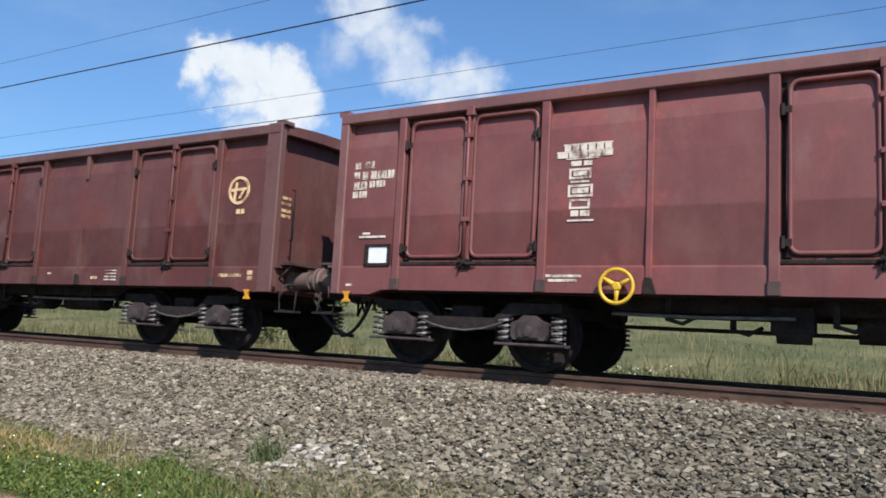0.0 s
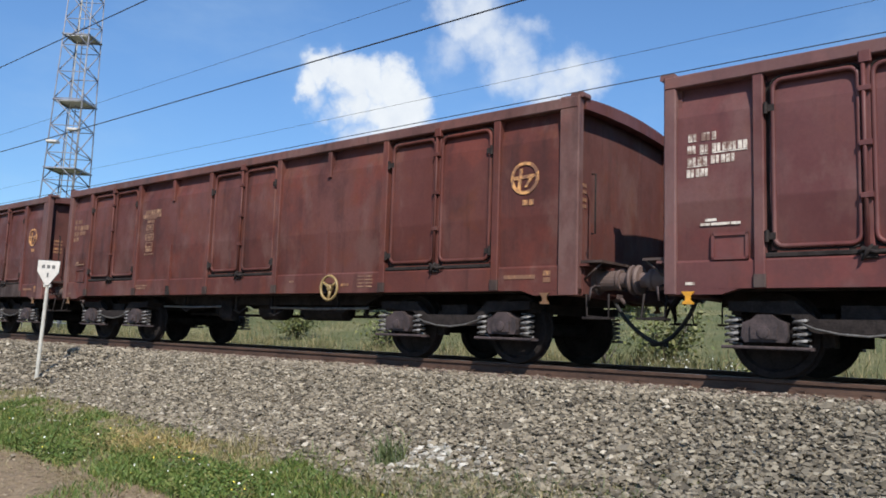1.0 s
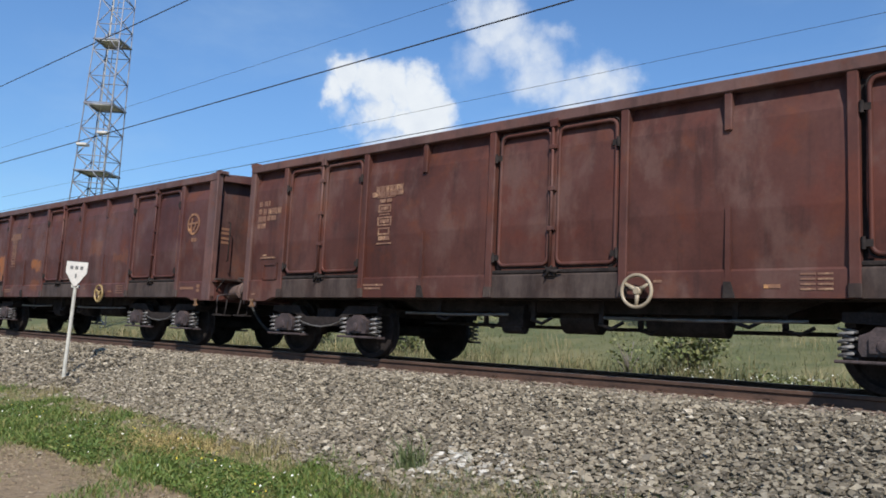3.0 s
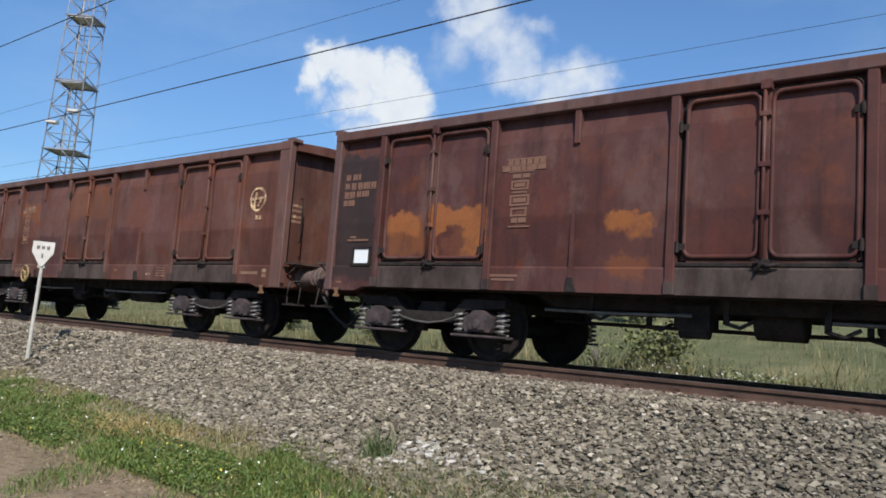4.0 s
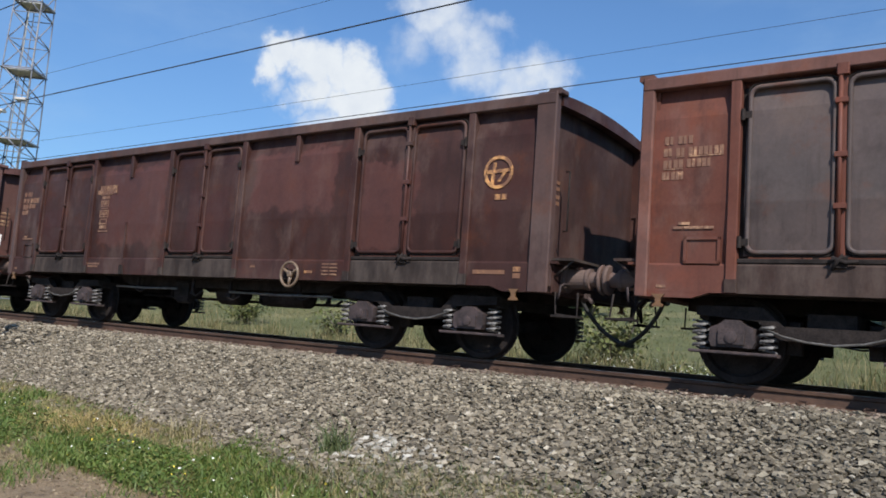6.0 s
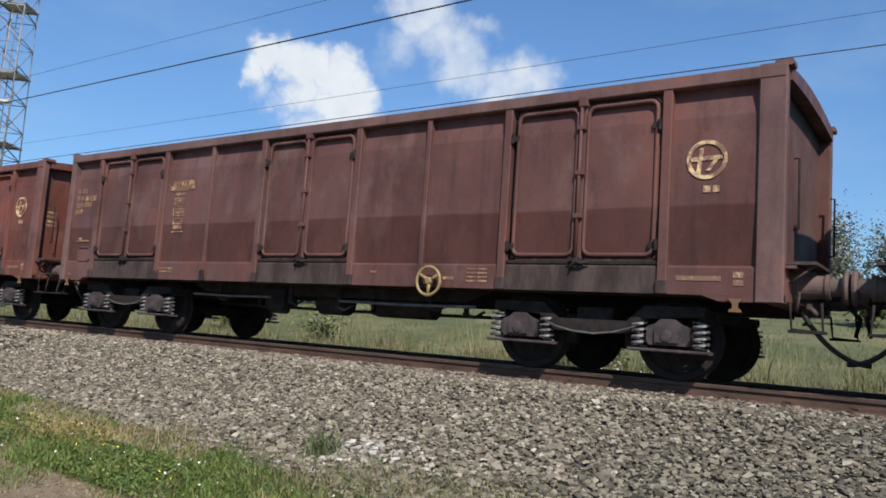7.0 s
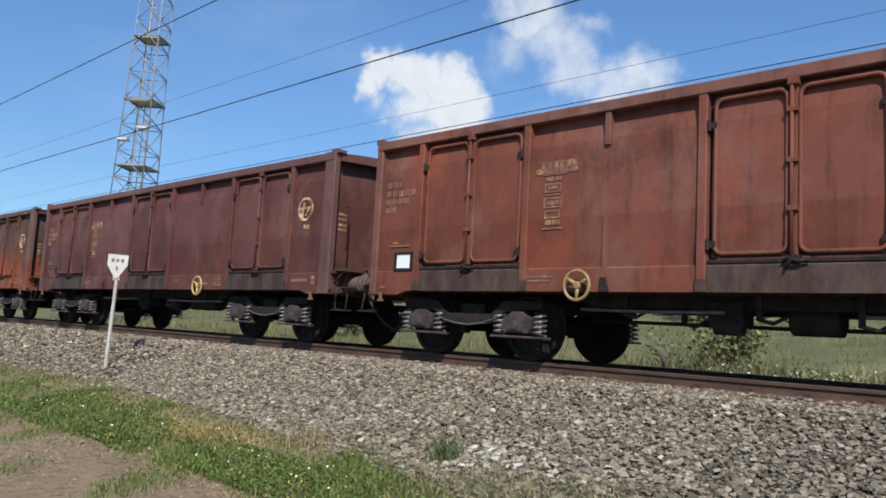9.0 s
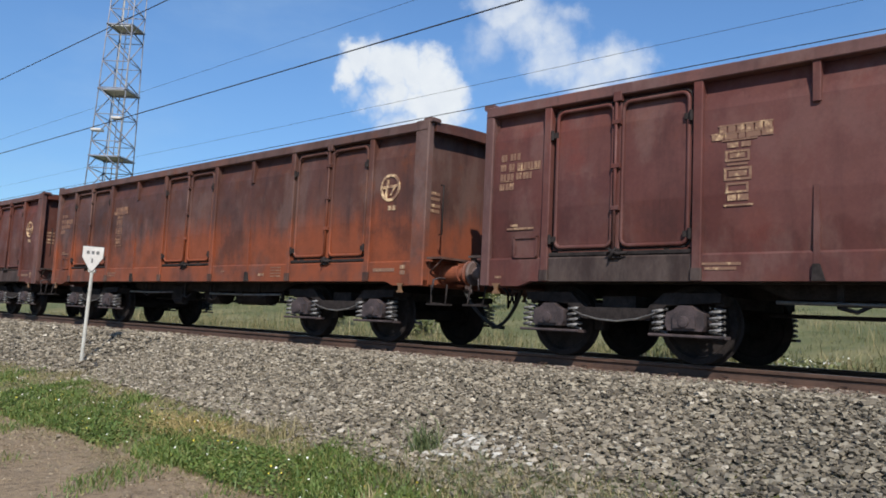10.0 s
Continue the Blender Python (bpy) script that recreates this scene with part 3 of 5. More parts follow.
# ---- lattice tower ----
def build_tower():
    dist = 46.0
    a = radians(65.95)
    x, y = EYE.x - math.sin(a) * dist, EYE.y + math.cos(a) * dist
    z0 = float(height(x, y)) - 0.1
    tower = tagged(new("lattice_tower"), "tall galvanised steel lattice mast with pale work platforms", "tower")
    line = Vector((-math.sin(a), math.cos(a), 0))
    tower.matrix_basis = Matrix.Translation((x, y, z0)) @ Matrix.Rotation(radians(1.2), 4, line) @ pose(0, 0, 0, 0, 0, 38)
    top = 30.0

    def half(z):
        return 1.0 - 0.0185 * z

    def corner(i, z):
        s = half(z)
        return Vector(((-s, -s), (s, -s), (s, s), (-s, s))[i] + (z,))

    for i in range(4):
        part("leg", Shape().tube([corner(i, 0), corner(i, top)], 0.037, 6).mesh("leg", GALV), tower)
    # level bars every 1.5 m, and one slanting brace in each bay that falls towards the second corner
    step = 1.5
    levels = [0.4 + step * j for j in range(int((top - 0.4) / step) + 1)]
    for z in levels:
        for i in range(4):
            part("crossbar", Shape().tube([corner(i, z), corner((i + 1) % 4, z)], 0.026, 5).mesh("crossbar", GALV), tower)
    for z, zz in zip(levels[:-1], levels[1:]):
        for hi, lo in ((0, 1), (2, 1), (3, 0), (3, 2)):
            part("brace", Shape().tube([corner(lo, z), corner(hi, zz)], 0.034, 5).mesh("brace", GALV), tower)
    ladder = Shape()
    for s in (-0.2, 0.2):
        ladder.tube([(s * 0.8, 0.5, 0), (s * 0.8, 0.2, top)], 0.028, 5)
    for j in range(int(top / 0.6)):
        ladder.tube([(-0.16, 0.5 - 0.01 * j * 0.6, j * 0.6), (0.16, 0.5 - 0.01 * j * 0.6, j * 0.6)], 0.016, 4)
    part("ladder", ladder.mesh("ladder", GALV), tower)
    for s in (-0.35, 0.3):
        part("cable_run", Shape().tube([(s, 0.1, 0), (s * 0.8, 0.1, top)], 0.03, 5).mesh("cable_run", POSTGREY), tower)
    for z in (8.6, 12.35, 16.05, 19.8, 23.5, 27.2):
        s = half(z) + 0.03
        deck = Shape().prism([(-s, 0), (s, 0), (s, 0.04), (-s, 0.04)], -s * 0.5, s)
        deck.v = [(px, py, pz + z) for px, py, pz in deck.v]
        part("platform", deck.mesh("platform", PALE), tower, "pale steel work platform")
        for q in range(4):
            c, d = corner(q, z), corner((q + 1) % 4, z)
            beam = Shape().box(min(c.x, d.x) - 0.06, max(c.x, d.x) + 0.06, min(c.y, d.y) - 0.06, max(c.y, d.y) + 0.06, z - 0.07, z - 0.004)
            part("platform_beam", beam.mesh("platform_beam", GALV), tower)
    for z, s in ((10.6, 0.5), (9.9, -0.55)):
        part("aerial_bracket", Shape().box(s - 0.28, s + 0.28, -half(z) - 0.2, -half(z) + 0.2, z, z + 0.14, 0.03).mesh("aerial_bracket", SIGNWHITE), tower, "white equipment box")


build_tower()


# ---- kilometre post ----
def build_post():
    """A thin post with a shield-shaped plate, faded figures on it."""
    x, y = -13.97, -3.38
    z0 = float(height(x, y))
    post = tagged(new("distance_post"), "thin pale post with a white shield plate and faded figures", "distance marker")
    post.matrix_basis = pose(x, y, z0 - 0.05, 0.5, 1.9, 46)
    part("pole", Shape().lathe([(0, 0.034), (1.69, 0.030), (1.70, 0.022)], axis="z", n=10).mesh("pole", POSTGREY), post)
    top, w = 2.12, 0.180
    shield = [(-w, top), (w, top), (w, top - 0.19), (0.025, top - 0.43), (-0.025, top - 0.43), (-w, top - 0.19)]
    plate = part("plate", Shape().prism(shield, -0.052, -0.034).mesh("plate", SIGNWHITE), post, "white shield-shaped plate with dark rim")
    rim = Shape()
    for i in range(6):
        p, q = shield[i], shield[(i + 1) % 6]
        rim.tube([(p[0], -0.043, p[1]), (q[0], -0.043, q[1])], 0.009, 6)
    part("rim", rim.mesh("rim", INK), plate)
    marks = Shape()
    for cx in (-0.085, 0.0, 0.085):
        marks.box(cx - 0.026, cx + 0.026, -0.057, -0.053, top - 0.135, top - 0.075)
    marks.box(-0.014, 0.014, -0.057, -0.053, top - 0.29, top - 0.21)
    part("marking", marks.mesh("marking", INK), plate, "faded dark figures")
    part("bracket", Shape().box(-0.06, 0.06, -0.036, 0.04, 1.66, 1.72, 0.005).mesh("bracket", POSTGREY), post)


build_post()


# ---- freight wagons ----
LENGTH, HALF, PITCH, MID = 12.98, 1.45, 14.04, 6.40
PANEL = 1.385                       # the side sheet lies this far out, posts stand proud of it
ZB, ZP, ZT = 0.92, 3.13, 3.27       # sill, under the top rail, top
DOORS = ((1.01, 2.99), (5.43, 7.37), (9.79, 11.77))
STUBS = (4.21, 8.58)
RADIUS = 0.46
MESH = {}


def cached(name, key, build, mat):
    """One mesh for all the wagons' alike parts."""
    key = (name, key, mat.name)
    if key not in MESH:
        MESH[key] = build().mesh(name, mat)
    return MESH[key]


def X(s):
    return s - MID


def side_panel(s0, s1):
    """A pressed sheet in three flat courses, each a little out of true, with a folded sill below."""
    sh = Shape()
    y = -PANEL
    rows = [(1.22, 0.000), (1.84, -0.026), (2.44, -0.024), (2.80, -0.014), (ZP + 0.05, 0.088)]
    pts = [(y + d, z) for z, d in rows]
    poly = pts + [(y + 0.11, ZP + 0.05), (y + 0.06, 1.22)]
    sh.along(poly, X(s0), X(s1))
    return sh


def sill(s0, s1):
    sh = Shape()
    y = -PANEL
    sh.along([(y - 0.035, ZB), (y + 0.06, ZB), (y + 0.06, 1.225), (y - 0.012, 1.225), (y - 0.035, 1.20)], X(s0), X(s1))
    return sh


def end_skirt(flip):
    """The deep corner of the sill, cut slantwise towards the bogie."""
    p = [(0.0, 0.86), (0.62, 0.86), (0.80, ZB), (0.80, ZB + 0.02), (0.0, ZB + 0.02)]
    if flip:
        p = [(LENGTH - a, b) for a, b in reversed(p)]
    return Shape().prism([(X(a), b) for a, b in p], -PANEL - 0.033, -PANEL + 0.06)


def upright(s):
    sh = Shape()
    w = 0.055
    sh.box(X(s) - w, X(s) + w, -HALF + 0.003, -PANEL + 0.10, ZB + 0.0, ZP + 0.01, 0.012)
    return sh


def stub(s):
    sh = Shape()
    sh.box(X(s) - 0.042, X(s) + 0.042, -HALF + 0.012, -PANEL + 0.10, 2.72, ZP + 0.01, 0.01)
    return sh


def middle_post(s):
    return Shape().box(X(s) - 0.036, X(s) + 0.036, -HALF + 0.012, -PANEL + 0.10, ZB + 0.005, ZP + 0.01, 0.01)


def rib(s):
    x = X(s)
    sh = Shape()
    sh.prism([(x - 0.03, ZB + 0.01), (x + 0.03, ZB + 0.01), (x + 0.026, 1.88), (x - 0.026, 1.88)], -PANEL - 0.042, -PANEL + 0.01)
    return sh


def corner_post(s):
    x = X(s)
    sh = Shape()
    sg = 1 if s < 1 else -1
    w = 0.14 if s < 1 else 0.27
    sh.box(min(x, x + sg * w), max(x, x + sg * w), -HALF, -PANEL + 0.06, 0.865, ZT + 0.012, 0.015)
    sh.box(min(x - sg * 0.05, x + sg * 0.13), max(x - sg * 0.05, x + sg * 0.13), -HALF + 0.02, -HALF + 0.2, ZT - 0.02, ZT + 0.045, 0.012)
    return sh


def rounded(x0, x1, z0, z1, r, y, top_only=False):
    pts = []
    for cx, cz, a0 in ((x1 - r, z1 - r, 0), (x0 + r, z1 - r, 90), (x0 + r, z0 + r, 180), (x1 - r, z0 + r, 270)):
        for k in range(5):
            a = radians(a0 + 22.5 * k)
            pts.append((cx + r * math.cos(a), y, cz + r * math.sin(a)))
    return pts


def leaf(s0, s1):
    x0, x1 = X(s0), X(s1)
    sh = Shape()
    y = -PANEL
    rows = [(1.30, -0.004), (1.84, -0.028), (2.44, -0.024), (2.80, -0.014), (3.08, 0.036)]
    sh.along([(y + d, z) for z, d in rows] + [(y + 0.06, 3.08), (y + 0.03, 1.30)], x0, x1)
    return sh


def leaf_frame(s0, s1):
    x0, x1 = X(s0) + 0.035, X(s1) - 0.035
    return Shape().tube(rounded(x0, x1, 1.335, 3.045, 0.09, -PANEL - 0.026), 0.025, 6, closed=True)


def leaf_gap(s0, s1):
    """The black slit round a leaf."""
    return Shape().tube(rounded(X(s0) + 0.006, X(s1) - 0.006, 1.300, 3.082, 0.10, -PANEL - 0.010), 0.013, 5, closed=True)


def door_bar(s0, s1):
    """The slot and lower bar that the two leaves shut against."""
    return Shape().box(X(s0), X(s1), -PANEL - 0.030, -PANEL + 0.03, 1.225, 1.275, 0.01)


def lintel(s0, s1):
    """The recessed strip over a pair of doors."""
    return Shape().box(X(s0), X(s1), -PANEL + 0.088, -PANEL + 0.11, 2.98, ZP + 0.06)


def jamb(s):
    """The dark gap behind a door's edge."""
    return Shape().box(X(s) - 0.055, X(s) + 0.055, -PANEL + 0.034, -PANEL + 0.05, 1.22, 3.06)


def post_foot(s):
    return Shape().box(X(s) - 0.062, X(s) + 0.062, -HALF - 0.004, -PANEL - 0.03, ZB + 0.006, ZB + 0.14, 0.008)


def gusset(s):
    x = X(s)
    return Shape().prism([(x - 0.04, ZB + 0.0), (x + 0.085, ZB + 0.0), (x + 0.032, ZB + 0.17), (x - 0.034, ZB + 0.17)], -PANEL - 0.068, -PANEL - 0.030)


def lock_rod(s):
    x = X(s)
    sh = Shape()
    sh.box(x - 0.045, x + 0.045, -PANEL - 0.040, -PANEL + 0.01, 1.28, 3.10, 0.01)
    sh.tube([(x - 0.012, -PANEL - 0.062, 1.26), (x - 0.012, -PANEL - 0.062, 3.16)], 0.021, 8)
    for z in (1.75, 2.25, 2.78):
        sh.box(x - 0.055, x + 0.055, -PANEL - 0.086, -PANEL - 0.02, z, z + 0.055, 0.006)
    sh.box(x - 0.05, x + 0.06, -PANEL - 0.09, -PANEL - 0.01, 3.06, 3.17, 0.01)
    return sh


def lock_handle(s):
    x = X(s)
    sh = Shape()
    sh.tube([(x - 0.09, -PANEL - 0.070, 1.245), (x - 0.03, -PANEL - 0.080, 1.270), (x + 0.06, -PANEL - 0.080, 1.235), (x + 0.17, -PANEL - 0.070, 1.25)], [0.014, 0.022, 0.022, 0.013], 7)
    sh.tube([(x - 0.06, -PANEL - 0.080, 1.16), (x - 0.01, -PANEL - 0.088, 1.25), (x + 0.035, -PANEL - 0.080, 1.31)], [0.012, 0.022, 0.015], 7)
    sh.box(x - 0.07, x + 0.07, -PANEL - 0.07, -PANEL - 0.02, 1.18, 1.30, 0.01)
    return sh


def hinge(s, z, sg):
    x = X(s)
    sh = Shape()
    sh.lathe([(z - 0.06, 0.014), (z - 0.06, 0.020), (z + 0.06, 0.020), (z + 0.06, 0.014)], (x + sg * 0.078, -PANEL - 0.058, 0), "z", 9)
    sh.box(min(x + sg * 0.02, x + sg * 0.16), max(x + sg * 0.02, x + sg * 0.16), -PANEL - 0.05, -PANEL - 0.01, z - 0.035, z + 0.035)
    return sh


def handwheel(s, z):
    x, y = X(s), -HALF - 0.075
    sh = Shape()
    sh.tube([(x + 0.18 * math.cos(a), y, z + 0.18 * math.sin(a)) for a in [k * math.pi / 14 for k in range(28)]], 0.021, 8, closed=True)
    for a in (0.5, 2.6, 4.7):
        sh.tube([(x, y + 0.03, z), (x + 0.18 * math.cos(a), y, z + 0.18 * math.sin(a))], [0.034, 0.017], 6)
    sh.lathe([(y - 0.015, 0.035), (y, 0.05), (y + 0.05, 0.05)], (x, 0, z), "y", 12)
    return sh


def wheel_shaft(s, z):
    return Shape().tube([(X(s), -HALF - 0.05, z), (X(s), -1.0, z)], 0.024, 8)


def tie_bracket(s):
    """A small yellow lifting foot under the sill."""
    x = X(s)
    return Shape().prism([(x - 0.070, 0.89), (x + 0.070, 0.89), (x + 0.030, 0.84), (x + 0.026, 0.80), (x + 0.060, 0.775), (x + 0.060, 0.755), (x - 0.060, 0.755), (x - 0.060, 0.775), (x - 0.026, 0.80), (x - 0.030, 0.84)], -PANEL - 0.060, -PANEL - 0.036)


def end_wall(s):
    sg = 1 if s > 1 else -1
    x = X(s) - sg * 0.14
    sh = Shape()
    sh.box(min(x, x - sg * 0.04), max(x, x - sg * 0.04), -PANEL + 0.02, PANEL - 0.02, 1.20, ZT - 0.04)
    return sh


def end_beam(s):
    sg = 1 if s > 1 else -1
    x = X(s)
    sh = Shape()
    p, q = min(x - sg * 0.12, x + sg * 0.02), max(x - sg * 0.12, x + sg * 0.02)
    h = HALF - 0.14
    ys = [-h + 2 * h * k / 10 for k in range(11)]
    rise = [0.085 * (1 - (y / h) ** 2) for y in ys]
    sh.along([(y, ZT - 0.01 + r) for y, r in zip(ys, rise)] + [(y, ZT - 0.14 + r * 0.6) for y, r in reversed(list(zip(ys, rise)))], p, q)
    return sh


def headstock(s):
    sg = 1 if s > 1 else -1
    x = X(s)
    sh = Shape()
    sh.box(min(x - sg * 0.22, x + sg * 0.02), max(x - sg * 0.22, x + sg * 0.02), -HALF + 0.12, HALF - 0.12, 0.86, 1.21, 0.02)
    sh.box(min(x - sg * 0.02, x + sg * 0.10), max(x - sg * 0.02, x + sg * 0.10), -HALF + 0.05, -HALF + 0.65, 1.205, 1.235)
    return sh


def buffer_stock(s, y):
    sg = 1 if s > 1 else -1
    x = X(s) + sg * 0.02
    return Shape().lathe([(x, 0.17), (x + sg * 0.03, 0.17), (x + sg * 0.04, 0.125), (x + sg * 0.27, 0.115), (x + sg * 0.29, 0.13), (x + sg * 0.33, 0.13)], (0, y, 1.06), "x", 20)


def buffer_head(s, y):
    sg = 1 if s > 1 else -1
    x = X(s) + sg * 0.33
    return Shape().lathe([(x, 0.09), (x + sg * 0.13, 0.09), (x + sg * 0.135, 0.16), (x + sg * 0.160, 0.18), (x + sg * 0.185, 0.17), (x + sg * 0.195, 0.05)], (0, y, 1.06), "x", 24)


def coupler(s):
    sg = 1 if s > 1 else -1
    x = X(s)
    sh = Shape()
    sh.box(min(x, x + sg * 0.30), max(x, x + sg * 0.30), -0.05, 0.05, 0.98, 1.12, 0.015)
    sh.tube([(x + sg * 0.25, 0.0, 1.05), (x + sg * 0.42, 0.0, 1.08), (x + sg * 0.46, 0.0, 0.98), (x + sg * 0.36, 0.0, 0.95)], 0.04, 8)
    sh.tube([(x + sg * 0.34, -0.05, 1.0), (x + sg * 0.50, -0.06, 0.80), (x + sg * 0.46, 0.0, 0.62), (x + sg * 0.50, 0.06, 0.80), (x + sg * 0.34, 0.05, 1.0)], 0.022, 7)
    return sh


def hose(s):
    sg = 1 if s > 1 else -1
    x = X(s)
    turns = [k / 12 for k in range(13)]
    pts = [(x + sg * 0.64 * u ** 1.15, -0.50 + 0.19 * u, 0.86 - 0.55 * math.sin(u * math.pi / 2) ** 0.9) for u in turns]
    return Shape().tube(pts, 0.027, 8)


def uncoupling_bar(s):
    """A cranked rod across the headstock."""
    sg = 1 if s > 1 else -1
    x = X(s) + sg * 0.10
    return Shape().tube([(x, -HALF + 0.12, 0.80), (x + sg * 0.02, -HALF + 0.12, 0.95), (x, -HALF + 0.25, 0.98), (x, -0.35, 0.98), (x + sg * 0.10, -0.20, 0.90)], 0.016, 6)


def end_shelf(s):
    """A chequered tread plate over the buffers."""
    sg = 1 if s > 1 else -1
    x = X(s)
    sh = Shape().box(min(x, x + sg * 0.28), max(x, x + sg * 0.28), -HALF + 0.08, -0.62, 1.245, 1.275)
    sh.tube([(x + sg * 0.26, -HALF + 0.14, 1.25), (x + sg * 0.03, -HALF + 0.14, 1.06)], 0.016, 6)
    return sh


def air_cock(s):
    sg = 1 if s > 1 else -1
    x = X(s)
    sh = Shape().tube([(x, -0.50, 0.84), (x + sg * 0.10, -0.50, 0.86), (x + sg * 0.16, -0.50, 0.80)], 0.03, 8)
    return sh.box(x + sg * 0.08 - 0.02, x + sg * 0.08 + 0.02, -0.56, -0.44, 0.86, 0.92)


def corner_step(s):
    sg = 1 if s > 1 else -1
    x = X(s) + sg * 0.03
    y = -HALF + 0.18
    sh = Shape()
    sh.tube([(x, y, 0.88), (x + sg * 0.02, y - 0.02, 0.62), (x + sg * 0.30, y - 0.02, 0.60), (x + sg * 0.28, y + 0.02, 0.88)], 0.014, 6)
    sh.box(min(x, x + sg * 0.32), max(x, x + sg * 0.32), y - 0.10, y + 0.10, 0.585, 0.612)
    return sh


def grab_rail(s):
    sg = 1 if s > 1 else -1
    x = X(s) + sg * 0.07
    return Shape().tube([(x - sg * 0.05, -HALF + 0.30, 1.62), (x, -HALF + 0.30, 1.62), (x, -HALF + 0.30, 2.35), (x - sg * 0.05, -HALF + 0.30, 2.35)], 0.012, 6)


def centre_sill():
    return Shape().box(X(0.2), X(12.78), -0.22, 0.22, 0.78, 1.18)


def cross_bearer(s):
    return Shape().box(X(s) - 0.08, X(s) + 0.08, -1.33, 1.33, 0.93, 1.16)


def side_sill(y):
    return Shape().along([(y - 0.05, 0.90), (y + 0.05, 0.90), (y + 0.05, 1.2), (y - 0.05, 1.2)], X(0.2), X(12.78))


def truss(y):
    """The deep middle truss that hangs under the side sill."""
    return Shape().prism([(X(3.4), 0.92), (X(9.4), 0.92), (X(9.0), 0.76), (X(3.8), 0.76)], y, y + 0.05)


def brake_cylinder():
    sh = Shape().lathe([(X(6.1), 0.08), (X(6.12), 0.20), (X(6.62), 0.20), (X(6.64), 0.08)], (0, -0.55, 0.70), "x", 18)
    sh.box(X(6.2), X(6.5), -0.7, -0.4, 0.85, 0.95)
    return sh


def air_tank():
    sh = Shape().lathe([(X(7.3), 0.05), (X(7.36), 0.17), (X(8.3), 0.17), (X(8.36), 0.05)], (0, -0.62, 0.68), "x", 18)
    sh.box(X(7.5), X(7.56), -0.8, -0.44, 0.66, 0.93)
    sh.box(X(8.1), X(8.16), -0.8, -0.44, 0.66, 0.93)
    return sh


def brake_valve():
    return Shape().box(X(5.35), X(5.75), -1.05, -0.75, 0.56, 0.86, 0.03).lathe([(X(5.4), 0.09), (X(5.72), 0.09)], (0, -0.95, 0.56), "x", 12)


def hanger(s, y, z):
    """A lever on a bracket under the frame."""
    x = X(s)
    sh = Shape().box(x - 0.03, x + 0.03, y - 0.02, y + 0.02, z, 0.93)
    sh.tube([(x - 0.02, y - 0.03, z + 0.02), (x + 0.16, y - 0.05, z - 0.03), (x + 0.30, y - 0.03, z + 0.05)], 0.022, 6)
    return sh


def pull_rod():
    return Shape().tube([(X(3.4), -0.35, 0.60), (X(6.3), -0.35, 0.58), (X(9.4), -0.35, 0.60)], 0.024, 6)


def brake_rod(s0, s1, y, z):
    return Shape().tube([(X(s0), y, z), ((X(s0) + X(s1)) / 2, y, z - 0.012), (X(s1), y, z)], 0.020, 6)


def floor_pan():
    return Shape().box(X(0.12), X(12.86), -1.34, 1.34, 1.185, 1.235)


def top_rail():
    y = -HALF
    return Shape().along([(y - 0.01, ZP + 0.012), (y + 0.0, ZP), (y + 0.11, ZP), (y + 0.11, ZT), (y + 0.006, ZT), (y - 0.01, ZT - 0.012)], X(0.02), X(12.96))


# bogie parts, about the bogie's middle
def bogie_side():
    sh = Shape()
    y0, y1 = -1.22, -1.10
    sh.prism([(-1.28, 0.80), (-0.62, 0.80), (-0.42, 0.62), (0.42, 0.62), (0.62, 0.80), (1.28, 0.80), (1.28, 0.70), (0.66, 0.66), (0.45, 0.48), (-0.45, 0.48), (-0.66, 0.66), (-1.28, 0.70)], y0, y1)
    return sh


def bolster():
    sh = Shape()
    sh.box(-0.22, 0.22, -1.12, 1.12, 0.52, 0.76)
    sh.box(-0.16, 0.16, -0.16, 0.16, 0.74, 0.80)
    for x in (-1.28, 1.18):
        sh.box(x, x + 0.10, -1.12, 1.12, 0.66, 0.78)
    return sh


def axle_box(a):
    sh = Shape()
    sh.prism([(a - 0.20, 0.38), (a + 0.20, 0.38), (a + 0.23, 0.44), (a + 0.22, 0.575), (a + 0.13, 0.61), (a + 0.07, 0.66), (a - 0.07, 0.66), (a - 0.13, 0.61), (a - 0.22, 0.575), (a - 0.23, 0.44)], -1.28, -1.02)
    sh.prism([(a - 0.13, 0.41), (a + 0.13, 0.41), (a + 0.13, 0.55), (a - 0.13, 0.55)], -1.305, -1.275)
    sh.lathe([(-1.325, 0.03), (-1.32, 0.06), (-1.30, 0.065)], (a, 0, 0.48), "y", 12)
    sh.box(a - 0.44, a + 0.44, -1.27, -1.08, 0.305, 0.340, 0.01)
    return sh


def axle_spring(a):
    pts = [(a + 0.082 * math.cos(t), -1.19 + 0.082 * math.sin(t), 0.345 + 0.30 * t / (2 * math.pi * 4.5)) for t in [k * 2 * math.pi / 8 for k in range(37)]]
    return Shape().tube(pts, 0.0165, 5)


def sag_cable():
    return Shape().tube([(-0.62, -1.25, 0.60), (-0.42, -1.26, 0.52), (-0.2, -1.26, 0.475), (0.05, -1.26, 0.46), (0.3, -1.26, 0.49), (0.5, -1.26, 0.55), (0.62, -1.25, 0.61)], 0.013, 6)


def brake_block(a):
    sg = 1 if a > 0 else -1
    return Shape().box(a - 0.07 - sg * 0.53, a + 0.07 - sg * 0.53, -0.95, -0.80, 0.34, 0.68, 0.02)


